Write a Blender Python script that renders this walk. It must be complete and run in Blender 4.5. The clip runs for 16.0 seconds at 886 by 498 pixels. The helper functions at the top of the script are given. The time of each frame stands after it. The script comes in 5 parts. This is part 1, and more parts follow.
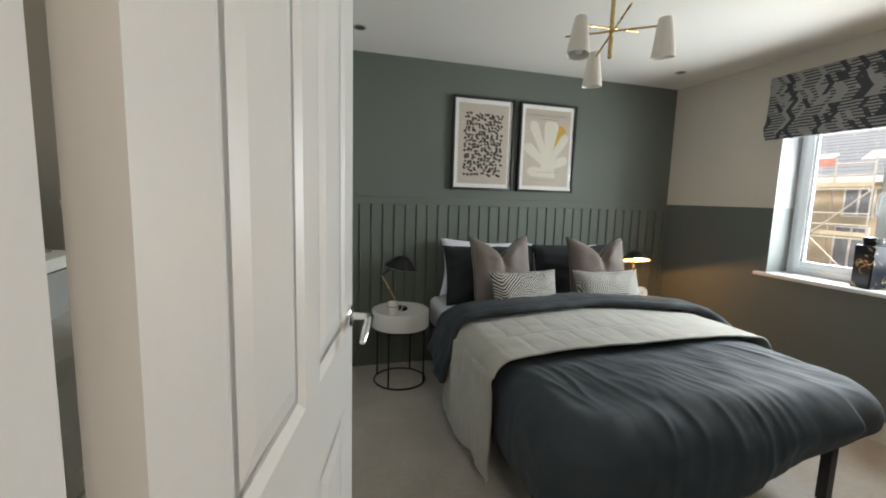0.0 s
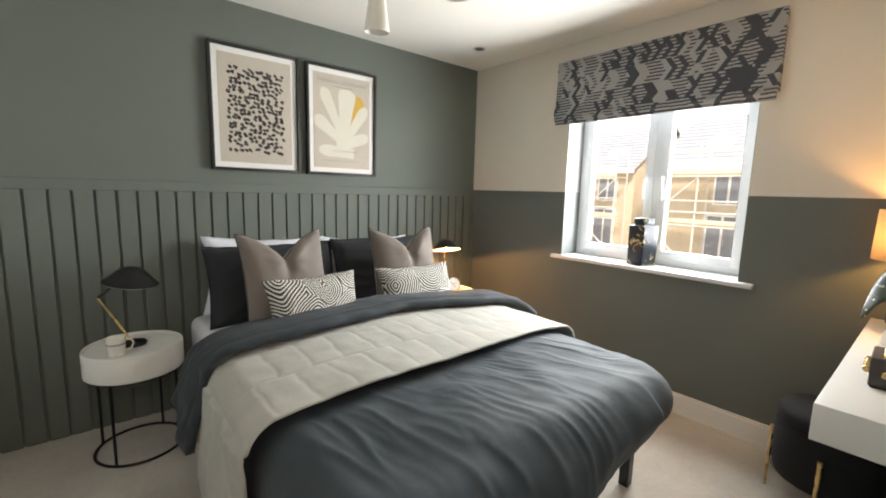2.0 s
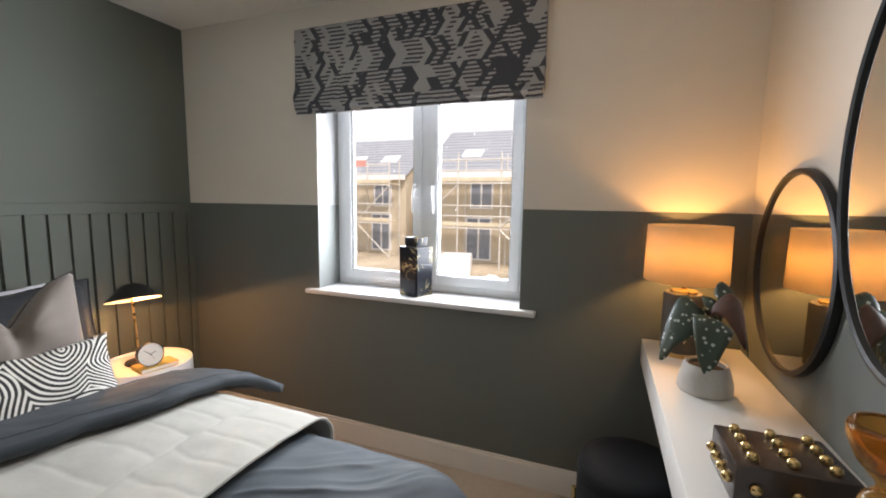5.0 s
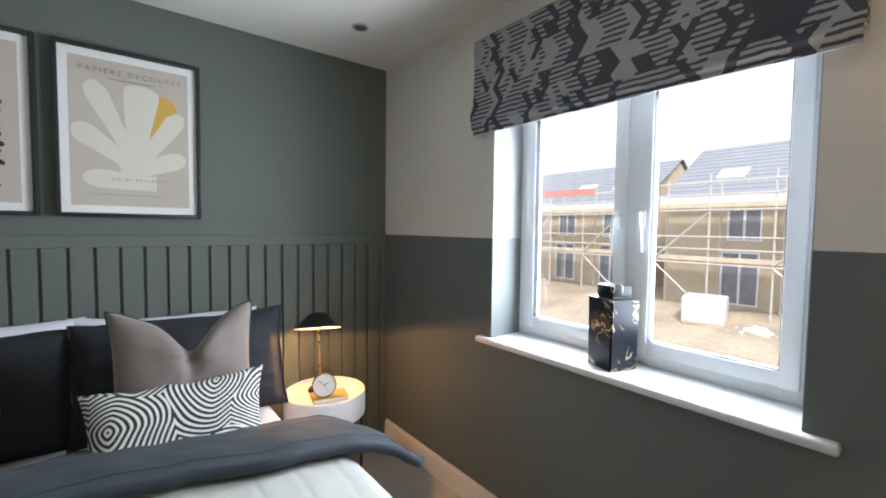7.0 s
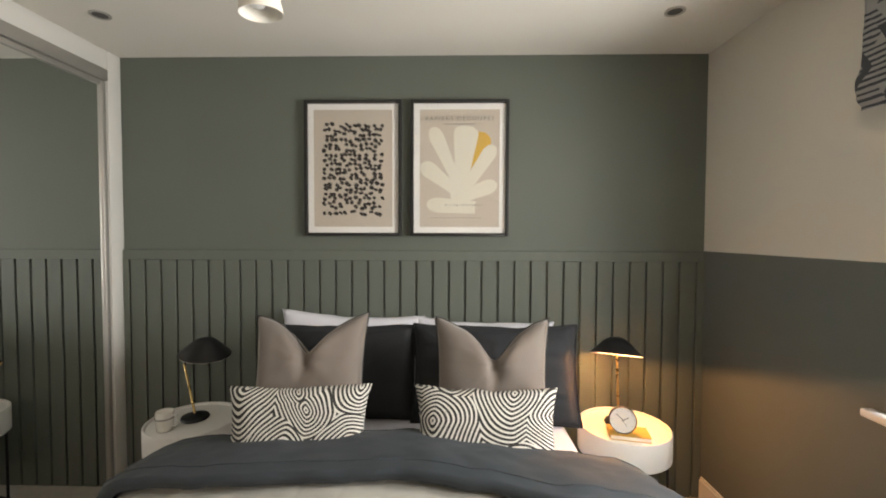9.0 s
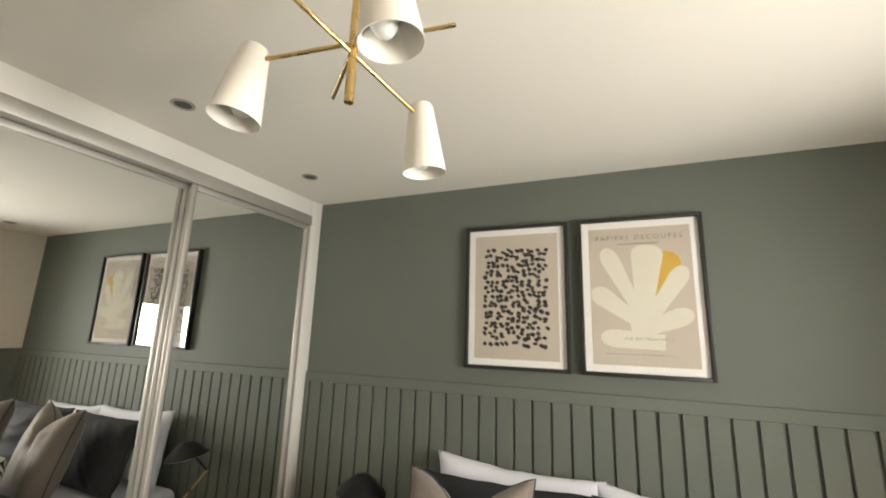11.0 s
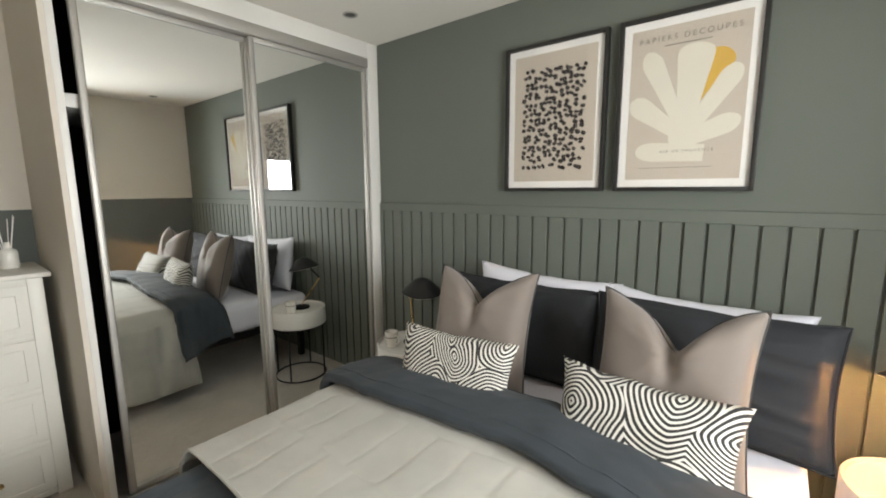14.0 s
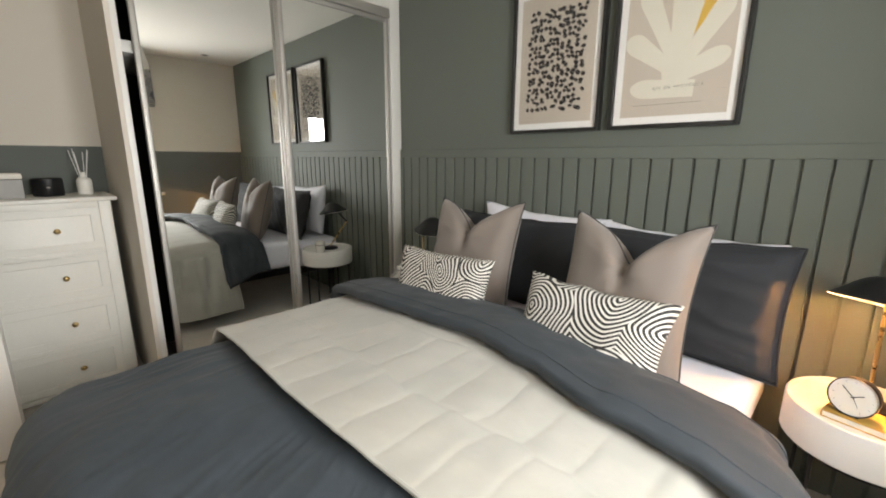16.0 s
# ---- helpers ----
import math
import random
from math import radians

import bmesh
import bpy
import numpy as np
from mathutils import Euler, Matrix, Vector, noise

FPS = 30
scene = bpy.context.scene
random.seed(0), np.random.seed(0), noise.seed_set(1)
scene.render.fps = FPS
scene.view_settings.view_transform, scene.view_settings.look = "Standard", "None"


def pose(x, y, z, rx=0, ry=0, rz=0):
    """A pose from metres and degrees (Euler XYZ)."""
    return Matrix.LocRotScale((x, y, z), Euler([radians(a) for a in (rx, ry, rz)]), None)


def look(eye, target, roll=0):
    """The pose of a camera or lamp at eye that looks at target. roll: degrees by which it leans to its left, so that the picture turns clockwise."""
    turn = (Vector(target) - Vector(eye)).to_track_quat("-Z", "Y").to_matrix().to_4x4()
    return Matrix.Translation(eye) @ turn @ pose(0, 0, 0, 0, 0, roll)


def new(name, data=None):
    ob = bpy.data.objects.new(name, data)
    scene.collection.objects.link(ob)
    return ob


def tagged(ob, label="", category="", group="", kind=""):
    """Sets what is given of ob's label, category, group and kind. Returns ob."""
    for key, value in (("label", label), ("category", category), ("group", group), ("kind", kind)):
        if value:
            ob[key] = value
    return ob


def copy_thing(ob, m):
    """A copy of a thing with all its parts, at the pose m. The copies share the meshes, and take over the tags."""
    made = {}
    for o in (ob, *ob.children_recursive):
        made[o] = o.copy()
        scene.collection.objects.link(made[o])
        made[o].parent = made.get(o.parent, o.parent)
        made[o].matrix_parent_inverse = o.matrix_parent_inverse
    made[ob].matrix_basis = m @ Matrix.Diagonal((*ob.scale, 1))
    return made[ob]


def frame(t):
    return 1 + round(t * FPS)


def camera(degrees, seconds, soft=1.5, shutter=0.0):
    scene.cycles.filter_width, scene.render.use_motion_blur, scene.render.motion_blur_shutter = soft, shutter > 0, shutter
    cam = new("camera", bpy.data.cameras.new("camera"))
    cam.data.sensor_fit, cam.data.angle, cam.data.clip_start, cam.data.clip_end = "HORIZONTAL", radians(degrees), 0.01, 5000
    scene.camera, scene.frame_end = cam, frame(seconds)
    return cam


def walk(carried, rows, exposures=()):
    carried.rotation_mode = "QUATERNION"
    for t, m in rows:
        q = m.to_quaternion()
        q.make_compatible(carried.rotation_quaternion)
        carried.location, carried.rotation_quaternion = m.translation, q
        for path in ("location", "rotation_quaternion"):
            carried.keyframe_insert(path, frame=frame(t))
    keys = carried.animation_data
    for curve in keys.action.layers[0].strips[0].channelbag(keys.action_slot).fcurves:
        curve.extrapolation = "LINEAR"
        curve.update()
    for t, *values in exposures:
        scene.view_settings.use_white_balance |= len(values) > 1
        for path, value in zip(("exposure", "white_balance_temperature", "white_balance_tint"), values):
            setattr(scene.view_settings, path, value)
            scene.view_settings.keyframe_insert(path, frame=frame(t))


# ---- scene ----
cam = camera(93.6, 16.0, soft=1.9)
PATH = [
    (0, (0.049, 0.749, 1.353), (0.598, 2.656, 1.108), 1.7),
    (0.5, (0.183, 0.804, 1.367), (0.911, 2.647, 1.102), 1.1),
    (1, (0.29, 0.981, 1.354), (1.135, 2.778, 1.111), 0.9),
    (1.5, (0.389, 1.104, 1.327), (1.385, 2.825, 1.108), 0.9),
    (2, (0.484, 1.179, 1.332), (1.754, 2.699, 1.056), 1.5),
    (2.5, (0.58, 1.297, 1.33), (2.149, 2.502, 1.03), 1.1),
    (3, (0.678, 1.36, 1.316), (2.432, 2.272, 1.011), 0.7),
    (3.5, (0.797, 1.403, 1.301), (2.651, 2.099, 1.018), 0.3),
    (3.7, (0.867, 1.425, 1.304), (2.752, 2.038, 1.035), 0.4),
    (5.8, (1.461, 1.569, 1.41), (3.224, 2.499, 1.253), 1.4),
    (6, (1.509, 1.585, 1.401), (3.226, 2.603, 1.261), 1.4),
    (6.5, (1.618, 1.632, 1.402), (3.151, 2.911, 1.277), 1.3),
    (7, (1.796, 1.617, 1.394), (3.032, 3.186, 1.294), 0.7),
    (7.5, (1.875, 1.646, 1.409), (2.782, 3.426, 1.319), 0.2),
    (8, (1.864, 1.684, 1.412), (2.408, 3.607, 1.328), -0.1),
    (8.2, (1.856, 1.693, 1.411), (2.25, 3.652, 1.327), -0.1),
    (10.3, (1.815, 1.814, 1.503), (1.385, 3.767, 1.519), 0.5),
    (10.5, (1.811, 1.841, 1.515), (1.319, 3.774, 1.659), 0.8),
    (11, (1.785, 1.892, 1.583), (1.009, 3.69, 1.988), 1.8),
    (11.5, (1.759, 1.873, 1.649), (0.736, 3.522, 2.133), 1.5),
    (12, (1.855, 1.888, 1.6), (0.674, 3.47, 1.92), 0.6),
    (12.5, (2.059, 1.914, 1.487), (0.876, 3.524, 1.555), -0.2),
    (13, (2.19, 1.919, 1.451), (1.099, 3.59, 1.318), -0.9),
    (13.5, (2.212, 1.957, 1.435), (1.147, 3.634, 1.204), -0.6),
    (14, (2.212, 1.947, 1.445), (0.973, 3.489, 1.154), -0.4),
    (14.5, (2.297, 1.914, 1.404), (0.841, 3.245, 1.073), -0.0),
    (15, (2.393, 1.853, 1.394), (0.82, 3.029, 1.015), -0.0),
    (15.5, (2.463, 1.895, 1.349), (0.917, 3.093, 0.933), -0.1),
    (16, (2.524, 1.938, 1.293), (1.138, 3.315, 0.862), 0.2),
]
TINT = [(0, -0.86, 6950, 14), (0.5, -0.92, 7300, 14), (1.0, -0.66, 7400, 15), (1.5, -0.34, 7350, 16), (2.0, -0.26, 7300, 17), (2.5, -0.36, 7250, 19), (3.0, -0.58, 7150, 19), (3.5, -0.66, 7000, 18), (6.0, -0.96, 6850, 22), (6.5, -0.80, 6500, 20), (7.0, -0.83, 6250, 17), (8.0, -0.84, 7350, 21), (10.5, -0.24, 8150, 18), (11.5, -0.59, 8350, 18), (13.0, -0.38, 7700, 18), (14.5, -0.45, 7400, 17), (16.0, -0.55, 7600, 19)]
EXPOSURE = 1.25
walk(cam, [(t, look(eye, target, roll)) for t, eye, target, roll in PATH], [(t, EXPOSURE + e, k, g) for t, e, k, g in TINT])

# ---------------------------------------------------------------- light
SKY = bpy.data.worlds.new("sky")
scene.world = SKY
SKY.use_nodes = True
sky_tex = SKY.node_tree.nodes.new("ShaderNodeTexSky")
sky_tex.sky_type = "NISHITA"
sky_tex.sun_disc = False
sky_tex.sun_elevation, sky_tex.sun_rotation = radians(48), radians(131)
sky_tex.air_density, sky_tex.dust_density = 1.2, 3.0
cloud = SKY.node_tree.nodes.new("ShaderNodeMixRGB")
cloud.inputs[0].default_value, cloud.inputs[2].default_value = 0.7, (7.6, 7.9, 8.2, 1)
SKY.node_tree.links.new(sky_tex.outputs[0], cloud.inputs[1])
SKY.node_tree.links.new(cloud.outputs[0], SKY.node_tree.nodes["Background"].inputs[0])
SKY.node_tree.nodes["Background"].inputs[1].default_value = 0.14


def lamp(name, kind, m, energy, colour, **more):
    data = bpy.data.lights.new(name, kind)
    data.energy, data.color = energy, colour
    if kind == "AREA":
        data.shape, data.size, data.size_y = "RECTANGLE", more["size"], more["size_y"]
        data.spread = radians(more.get("spread", 180))
    elif kind == "SUN":
        data.angle = radians(more["angle"])
    else:
        data.shadow_soft_size = more["radius"]
    ob = new(name, data)
    ob.matrix_world = m
    return ob


lamp("sun_overcast", "SUN", look((0, 0, 9), (2.51, 2.21, 5.28)), 3.0, (1.0, 0.95, 0.88), angle=14)
for side in (-1, 1):
    # the sky's light in each pane of the window: before the frame and in the opening
    for x, watts, wide, tall in ((3.475, 15.0, 0.46, 1.0), (3.364, 12.0, 0.34, 0.80)):
        lamp("window_daylight", "AREA", look((x, 2.4385 + side * 0.29, 1.41), (1.0, 2.4385 + side * 0.29, 1.41)), watts, (0.80, 0.93, 1.0), size=wide, size_y=tall, spread=176)
lamp("hall_light", "AREA", look((0.3, -0.1, 2.36), (0.3, -0.1, 0)), 9.0, (1.0, 0.92, 0.82), size=0.35, size_y=0.35)
lamp("bedside_bulb", "POINT", pose(2.612, 3.686, 0.876), 9.8, (1.0, 0.50, 0.18), radius=0.012)
lamp("desk_bulb", "POINT", pose(3.03, 1.22, 1.195), 5.7, (1.0, 0.55, 0.17), radius=0.03)

# ---------------------------------------------------------------- materials


class Mat:
    """A node material with short ways to add nodes."""

    def __init__(self, name, colour=(0.5, 0.5, 0.5), rough=0.6, metal=0.0):
        self.m = bpy.data.materials.new(name)
        self.m.use_nodes = True
        self.t = self.m.node_tree
        self.b = self.t.nodes["Principled BSDF"]
        self.b.inputs["Base Color"].default_value = (*colour, 1)
        self.b.inputs["Roughness"].default_value = rough
        self.b.inputs["Metallic"].default_value = metal

    def add(self, kind, *links, **values):
        n = self.t.nodes.new("ShaderNode" + kind)
        for key, value in values.items():
            n.inputs[key].default_value = value
        for where, out in links:
            self.t.links.new(out, n.inputs[where])
        return n

    def math(self, op, a, b=None, c=None):
        n = self.t.nodes.new("ShaderNodeMath")
        n.operation = op
        for k, v in enumerate((a, b, c)):
            if v is None:
                continue
            if isinstance(v, (int, float)):
                n.inputs[k].default_value = v
            else:
                self.t.links.new(v, n.inputs[k])
        return n.outputs[0]

    def mix(self, fac, a, b):
        n = self.t.nodes.new("ShaderNodeMix")
        n.data_type = "RGBA"
        for k, v in ((0, fac), (6, a), (7, b)):
            if isinstance(v, tuple):
                n.inputs[k].default_value = (*v, 1)
            elif isinstance(v, (int, float)):
                n.inputs[k].default_value = v
            else:
                self.t.links.new(v, n.inputs[k])
        return n.outputs[2]

    def coords(self, which="Object"):
        return self.t.nodes.new("ShaderNodeTexCoord").outputs[which]

    def noise(self, scale, detail=3.0, stretch=None, where=None):
        co = where or self.coords()
        if stretch:
            co = self.add("Mapping", ("Vector", co), Scale=stretch).outputs[0]
        return self.add("TexNoise", ("Vector", co), Scale=scale, Detail=detail).outputs[0]

    def ramp(self, fac, lo, hi):
        n = self.t.nodes.new("ShaderNodeMapRange")
        n.inputs[1].default_value, n.inputs[2].default_value = lo, hi
        self.t.links.new(fac, n.inputs[0])
        return n.outputs[0]

    def base(self, out):
        self.t.links.new(out, self.b.inputs["Base Color"])
        return self

    def rough(self, out):
        self.t.links.new(out, self.b.inputs["Roughness"])
        return self

    def bump(self, height, strength=0.2, distance=0.01):
        n = self.add("Bump", ("Height", height), Strength=strength, Distance=distance)
        self.t.links.new(n.outputs[0], self.b.inputs["Normal"])
        return self


def shades(c, d):
    return tuple(max(0, v * (1 - d)) for v in c), tuple(min(1, v * (1 + d)) for v in c)


def surface(name, colour, rough=0.6, metal=0.0, vary=0.08, scale=3.0, grain=60.0, bump=0.1, dist=0.002, sheen=0.0, coat=0.0):
    """Colour that varies at two scales, with a fine relief."""
    m = Mat(name, colour, rough, metal)
    lo, hi = shades(colour, vary)
    big, fine = m.noise(scale, 4.0), m.noise(grain, 5.0)
    both = m.math("ADD", m.math("MULTIPLY", big, 0.65), m.math("MULTIPLY", fine, 0.35))
    m.base(m.mix(m.ramp(both, 0.3, 0.7), lo, hi))
    m.rough(m.math("ADD", m.math("MULTIPLY", m.math("SUBTRACT", big, 0.5), 0.18), rough))
    if bump:
        m.bump(fine, bump, dist)
    m.b.inputs["Sheen Weight"].default_value = sheen
    m.b.inputs["Coat Weight"].default_value = coat
    return m.m


GREEN = (0.126, 0.142, 0.120)
GREIGE = (0.66, 0.605, 0.53)
LOWER = (0.120, 0.132, 0.120)
DADO = 1.349


def two_tone(name="two_tone_paint", low=LOWER, high=GREIGE):
    """Wall paint: dark green-grey below the line, warm greige above it."""
    m = Mat(name, rough=0.75)
    pos = m.add("NewGeometry").outputs["Position"]
    z = m.add("SeparateXYZ", ("Vector", pos)).outputs[2]
    wob = m.math("MULTIPLY", m.math("SUBTRACT", m.noise(25, 2, where=pos), 0.5), 0.003)
    up = m.math("GREATER_THAN", m.math("ADD", z, wob), DADO)
    big, fine = m.noise(1.4, 3, where=pos), m.noise(220, 3, where=pos)
    f = m.ramp(m.math("ADD", m.math("MULTIPLY", big, 0.7), m.math("MULTIPLY", fine, 0.3)), 0.3, 0.7)
    m.base(m.mix(up, m.mix(f, *shades(low, 0.06)), m.mix(f, *shades(high, 0.03))))
    m.bump(fine, 0.12, 0.001)
    return m.m


M_TWO = two_tone()
# the wall paint again, with the reveal's window light put into both tones
M_REVEAL = two_tone("light_toned_reveal_paint", (0.20, 0.215, 0.21), (0.35, 0.355, 0.355))
M_GREEN = surface("green_wall_paint", GREEN, 0.68, vary=0.06, scale=1.5, grain=220, bump=0.12, dist=0.001)
M_GREIGE = surface("greige_paint", GREIGE, 0.75, vary=0.03, scale=1.4, grain=220, bump=0.12, dist=0.001)
M_CEIL = surface("ceiling_paint", (0.80, 0.765, 0.705), 0.85, vary=0.02, scale=1.2, grain=180, bump=0.15, dist=0.001)
M_WHITE = surface("white_satin_paint", (0.73, 0.715, 0.68), 0.38, vary=0.025, scale=4, grain=90, bump=0.06, dist=0.001)
M_UPVC = surface("white_upvc", (0.80, 0.82, 0.84), 0.3, vary=0.02, scale=5, grain=80, bump=0.02, dist=0.001)
M_SILL = surface("white_gloss_sill", (0.64, 0.645, 0.645), 0.35, vary=0.03, scale=4, bump=0.03)
M_CREAM = surface("cream_lacquer", (0.76, 0.74, 0.68), 0.42, vary=0.03, scale=5, grain=70, bump=0.05, dist=0.001)
M_ALU = surface("brushed_aluminium", (0.48, 0.46, 0.43), 0.5, 0.7, vary=0.06, scale=6, grain=200, bump=0.03)
M_CHROME = surface("chrome", (0.8, 0.8, 0.8), 0.08, 1.0, vary=0.02, bump=0)
M_BRASS = surface("brushed_brass", (0.62, 0.44, 0.20), 0.28, 1.0, vary=0.10, scale=20, grain=300, bump=0.05, dist=0.0005)
M_BLACK = surface("black_metal", (0.012, 0.012, 0.013), 0.42, 0.3, vary=0.2, scale=9, grain=150, bump=0.04)
M_BLACKWOOD = surface("black_stained_wood", (0.016, 0.015, 0.014), 0.45, vary=0.25, scale=12, grain=120, bump=0.1)
M_DARKVOID = surface("shaded_wardrobe_interior", (0.02, 0.019, 0.018), 0.8, vary=0.15)
M_LAMPIN = surface("white_enamel_inside", (0.8, 0.76, 0.68), 0.5, vary=0.03)
M_SHADEWHITE = surface("matt_white_shade", (0.80, 0.765, 0.70), 0.5, vary=0.03, scale=12)
M_BULB = surface("frosted_bulb", (0.85, 0.85, 0.84), 0.25, vary=0.02)
M_CERAMIC = surface("cream_ceramic", (0.72, 0.70, 0.64), 0.25, vary=0.05, scale=20, coat=0.3)
M_CONCRETE = surface("grey_concrete", (0.28, 0.27, 0.25), 0.8, vary=0.18, scale=18, grain=160, bump=0.3)
M_POT = surface("pale_concrete", (0.50, 0.48, 0.45), 0.8, vary=0.12, scale=18, grain=160, bump=0.3)
M_SLATE = surface("dark_stone_lamp_body", (0.085, 0.08, 0.075), 0.7, vary=0.25, scale=25, grain=160, bump=0.3)
M_VELVET = surface("black_velvet", (0.005, 0.006, 0.008), 0.95, vary=0.3, scale=8, grain=220, bump=0.2, sheen=0.0)
M_RAD = surface("white_enamel", (0.80, 0.80, 0.78), 0.35, vary=0.02, bump=0.02)
M_MUSTARD = surface("mustard_book_cover", (0.55, 0.33, 0.08), 0.6, vary=0.08, scale=20)
M_PAPER = surface("paper", (0.78, 0.75, 0.68), 0.8, vary=0.03)
M_SOIL = surface("potting_soil", (0.03, 0.02, 0.015), 0.95, vary=0.4, scale=60)


def carpet():
    m = Mat("beige_carpet", rough=0.95)
    big, mid, fine = m.noise(2.6, 5), m.noise(38, 4), m.noise(330, 3)
    f = m.math("ADD", m.math("MULTIPLY", big, 0.65), m.math("ADD", m.math("MULTIPLY", mid, 0.25), m.math("MULTIPLY", fine, 0.25)))
    m.base(m.mix(m.ramp(f, 0.33, 0.67), (0.34, 0.31, 0.265), (0.54, 0.50, 0.44)))
    m.bump(m.math("ADD", fine, m.math("MULTIPLY", mid, 0.6)), 0.7, 0.006)
    m.b.inputs["Sheen Weight"].default_value = 0.3
    return m.m


def fabric(name, colour, rough=0.85, weave=900, vary=0.1, crease=0.25, sheen=0.15, sx=1.0):
    """Woven cloth: fine threads, soft creases and slight fading."""
    m = Mat(name, rough=rough)
    big, thread = m.noise(5, 4), m.noise(weave, 2, (1, 0.25, 1))
    folds = m.noise(7, 5, (sx, 1, 1))
    f = m.math("ADD", m.math("MULTIPLY", big, 0.6), m.math("MULTIPLY", thread, 0.4))
    m.base(m.mix(m.ramp(f, 0.3, 0.7), *shades(colour, vary)))
    m.bump(m.math("ADD", m.math("MULTIPLY", thread, 0.06), folds), crease, 0.012)
    m.b.inputs["Sheen Weight"].default_value = sheen
    return m.m


def maze():
    """Cream cloth with black lines that wind like contours."""
    m = Mat("black_and_cream_maze_fabric", rough=0.8)
    xyz = m.add("SeparateXYZ", ("Vector", m.coords())).outputs
    own = m.math("MULTIPLY", m.t.nodes.new("ShaderNodeObjectInfo").outputs["Random"], 9.0)
    co = m.add("CombineXYZ", ("X", m.math("ADD", xyz[0], own)), ("Y", m.math("ADD", xyz[2], own))).outputs[0]
    wob = m.add("TexNoise", ("Vector", co), Scale=6.0, Detail=0.0).outputs[1]
    bent = m.add("MixRGB", ("Color1", co), ("Color2", wob), Fac=0.075).outputs[0]
    cells = m.add("TexVoronoi", ("Vector", bent), Scale=6.0)
    cells.voronoi_dimensions, cells.distance = "2D", "MINKOWSKI"
    cells.inputs["Exponent"].default_value = 1.5
    w = m.math("PINGPONG", m.math("MULTIPLY", cells.outputs["Distance"], 24.0), 1.0)
    line = m.ramp(w, 0.47, 0.60)
    thread = m.noise(700, 2)
    m.base(m.mix(line, (0.022, 0.021, 0.02), m.mix(thread, (0.58, 0.56, 0.51), (0.70, 0.68, 0.62))))
    m.bump(m.math("ADD", m.math("MULTIPLY", thread, 0.3), w), 0.15, 0.002)
    return m.m


def blind_cloth():
    """Grey cloth with charcoal triangles, rhombs and broken stripes."""
    m = Mat("geometric_blind_fabric", rough=0.85)
    xyz = m.add("SeparateXYZ", ("Vector", m.coords())).outputs
    u, v = m.math("MULTIPLY", xyz[1], 14.5), m.math("MULTIPLY", xyz[2], 16.0)
    zig = m.math("MULTIPLY", m.math("PINGPONG", v, 1.0), 0.62)
    row, pair = m.math("FLOOR", v), m.math("FLOOR", m.math("MULTIPLY", v, 0.5))
    cut = m.math("ADD", u, zig)
    a = m.math("FLOOR", m.math("MULTIPLY", cut, 2.2))
    b = m.math("FLOOR", m.math("MULTIPLY", m.math("SUBTRACT", m.math("MULTIPLY", u, 1.25), zig), 1.9))
    r = m.add("TexWhiteNoise", ("Vector", m.add("CombineXYZ", ("X", a), ("Y", pair)).outputs[0])).outputs[0]
    q = m.add("TexWhiteNoise", ("Vector", m.add("CombineXYZ", ("X", b), ("Y", row), Z=5.0).outputs[0])).outputs[0]
    # stripes step half a pitch from cell to cell, so that they break along the slants
    stripe = m.math("GREATER_THAN", m.math("FRACT", m.math("ADD", m.math("MULTIPLY", v, 3.2), m.math("MULTIPLY", r, 0.35))), 0.46)
    dark = m.math("MAXIMUM", m.math("LESS_THAN", r, 0.16), m.math("LESS_THAN", q, 0.11))
    light = m.math("MAXIMUM", m.math("GREATER_THAN", r, 0.80), m.math("GREATER_THAN", q, 0.93))
    on = m.math("MINIMUM", m.math("MAXIMUM", stripe, light), m.math("SUBTRACT", 1.0, dark))
    thread = m.noise(800, 2)
    m.base(m.mix(on, m.mix(thread, (0.035, 0.037, 0.046), (0.065, 0.067, 0.078)), m.mix(thread, (0.26, 0.255, 0.25), (0.35, 0.342, 0.335))))
    m.bump(thread, 0.2, 0.002)
    return m.m


def quilted():
    m = Mat("cream_quilted_cotton", rough=0.85)
    big, thread = m.noise(6, 4), m.noise(800, 2)
    m.base(m.mix(m.ramp(big, 0.3, 0.7), (0.368, 0.362, 0.322), (0.430, 0.420, 0.376)))
    m.bump(m.math("ADD", m.noise(26, 4), m.math("MULTIPLY", thread, 0.10)), 0.2, 0.006)
    m.b.inputs["Sheen Weight"].default_value = 0.2
    return m.m


def pane(name, gloss, tint=(1, 1, 1)):
    """Thin clear glass: lets light through, and reflects more at a slant."""
    m = Mat(name)
    see, mirror = m.add("BsdfTransparent", Color=(*tint, 1)), m.add("BsdfGlossy", Roughness=0.02)
    fres = m.add("Fresnel", IOR=1.45).outputs[0]
    mix = m.add("MixShader", ("Fac", m.math("MULTIPLY", fres, gloss)))
    m.t.links.new(see.outputs[0], mix.inputs[1])
    m.t.links.new(mirror.outputs[0], mix.inputs[2])
    m.t.links.new(mix.outputs[0], m.t.nodes["Material Output"].inputs[0])
    return m.m


def mirror_glass():
    m = Mat("mirror_glass", (0.92, 0.935, 0.92), 0.012, 1.0)
    return m.m


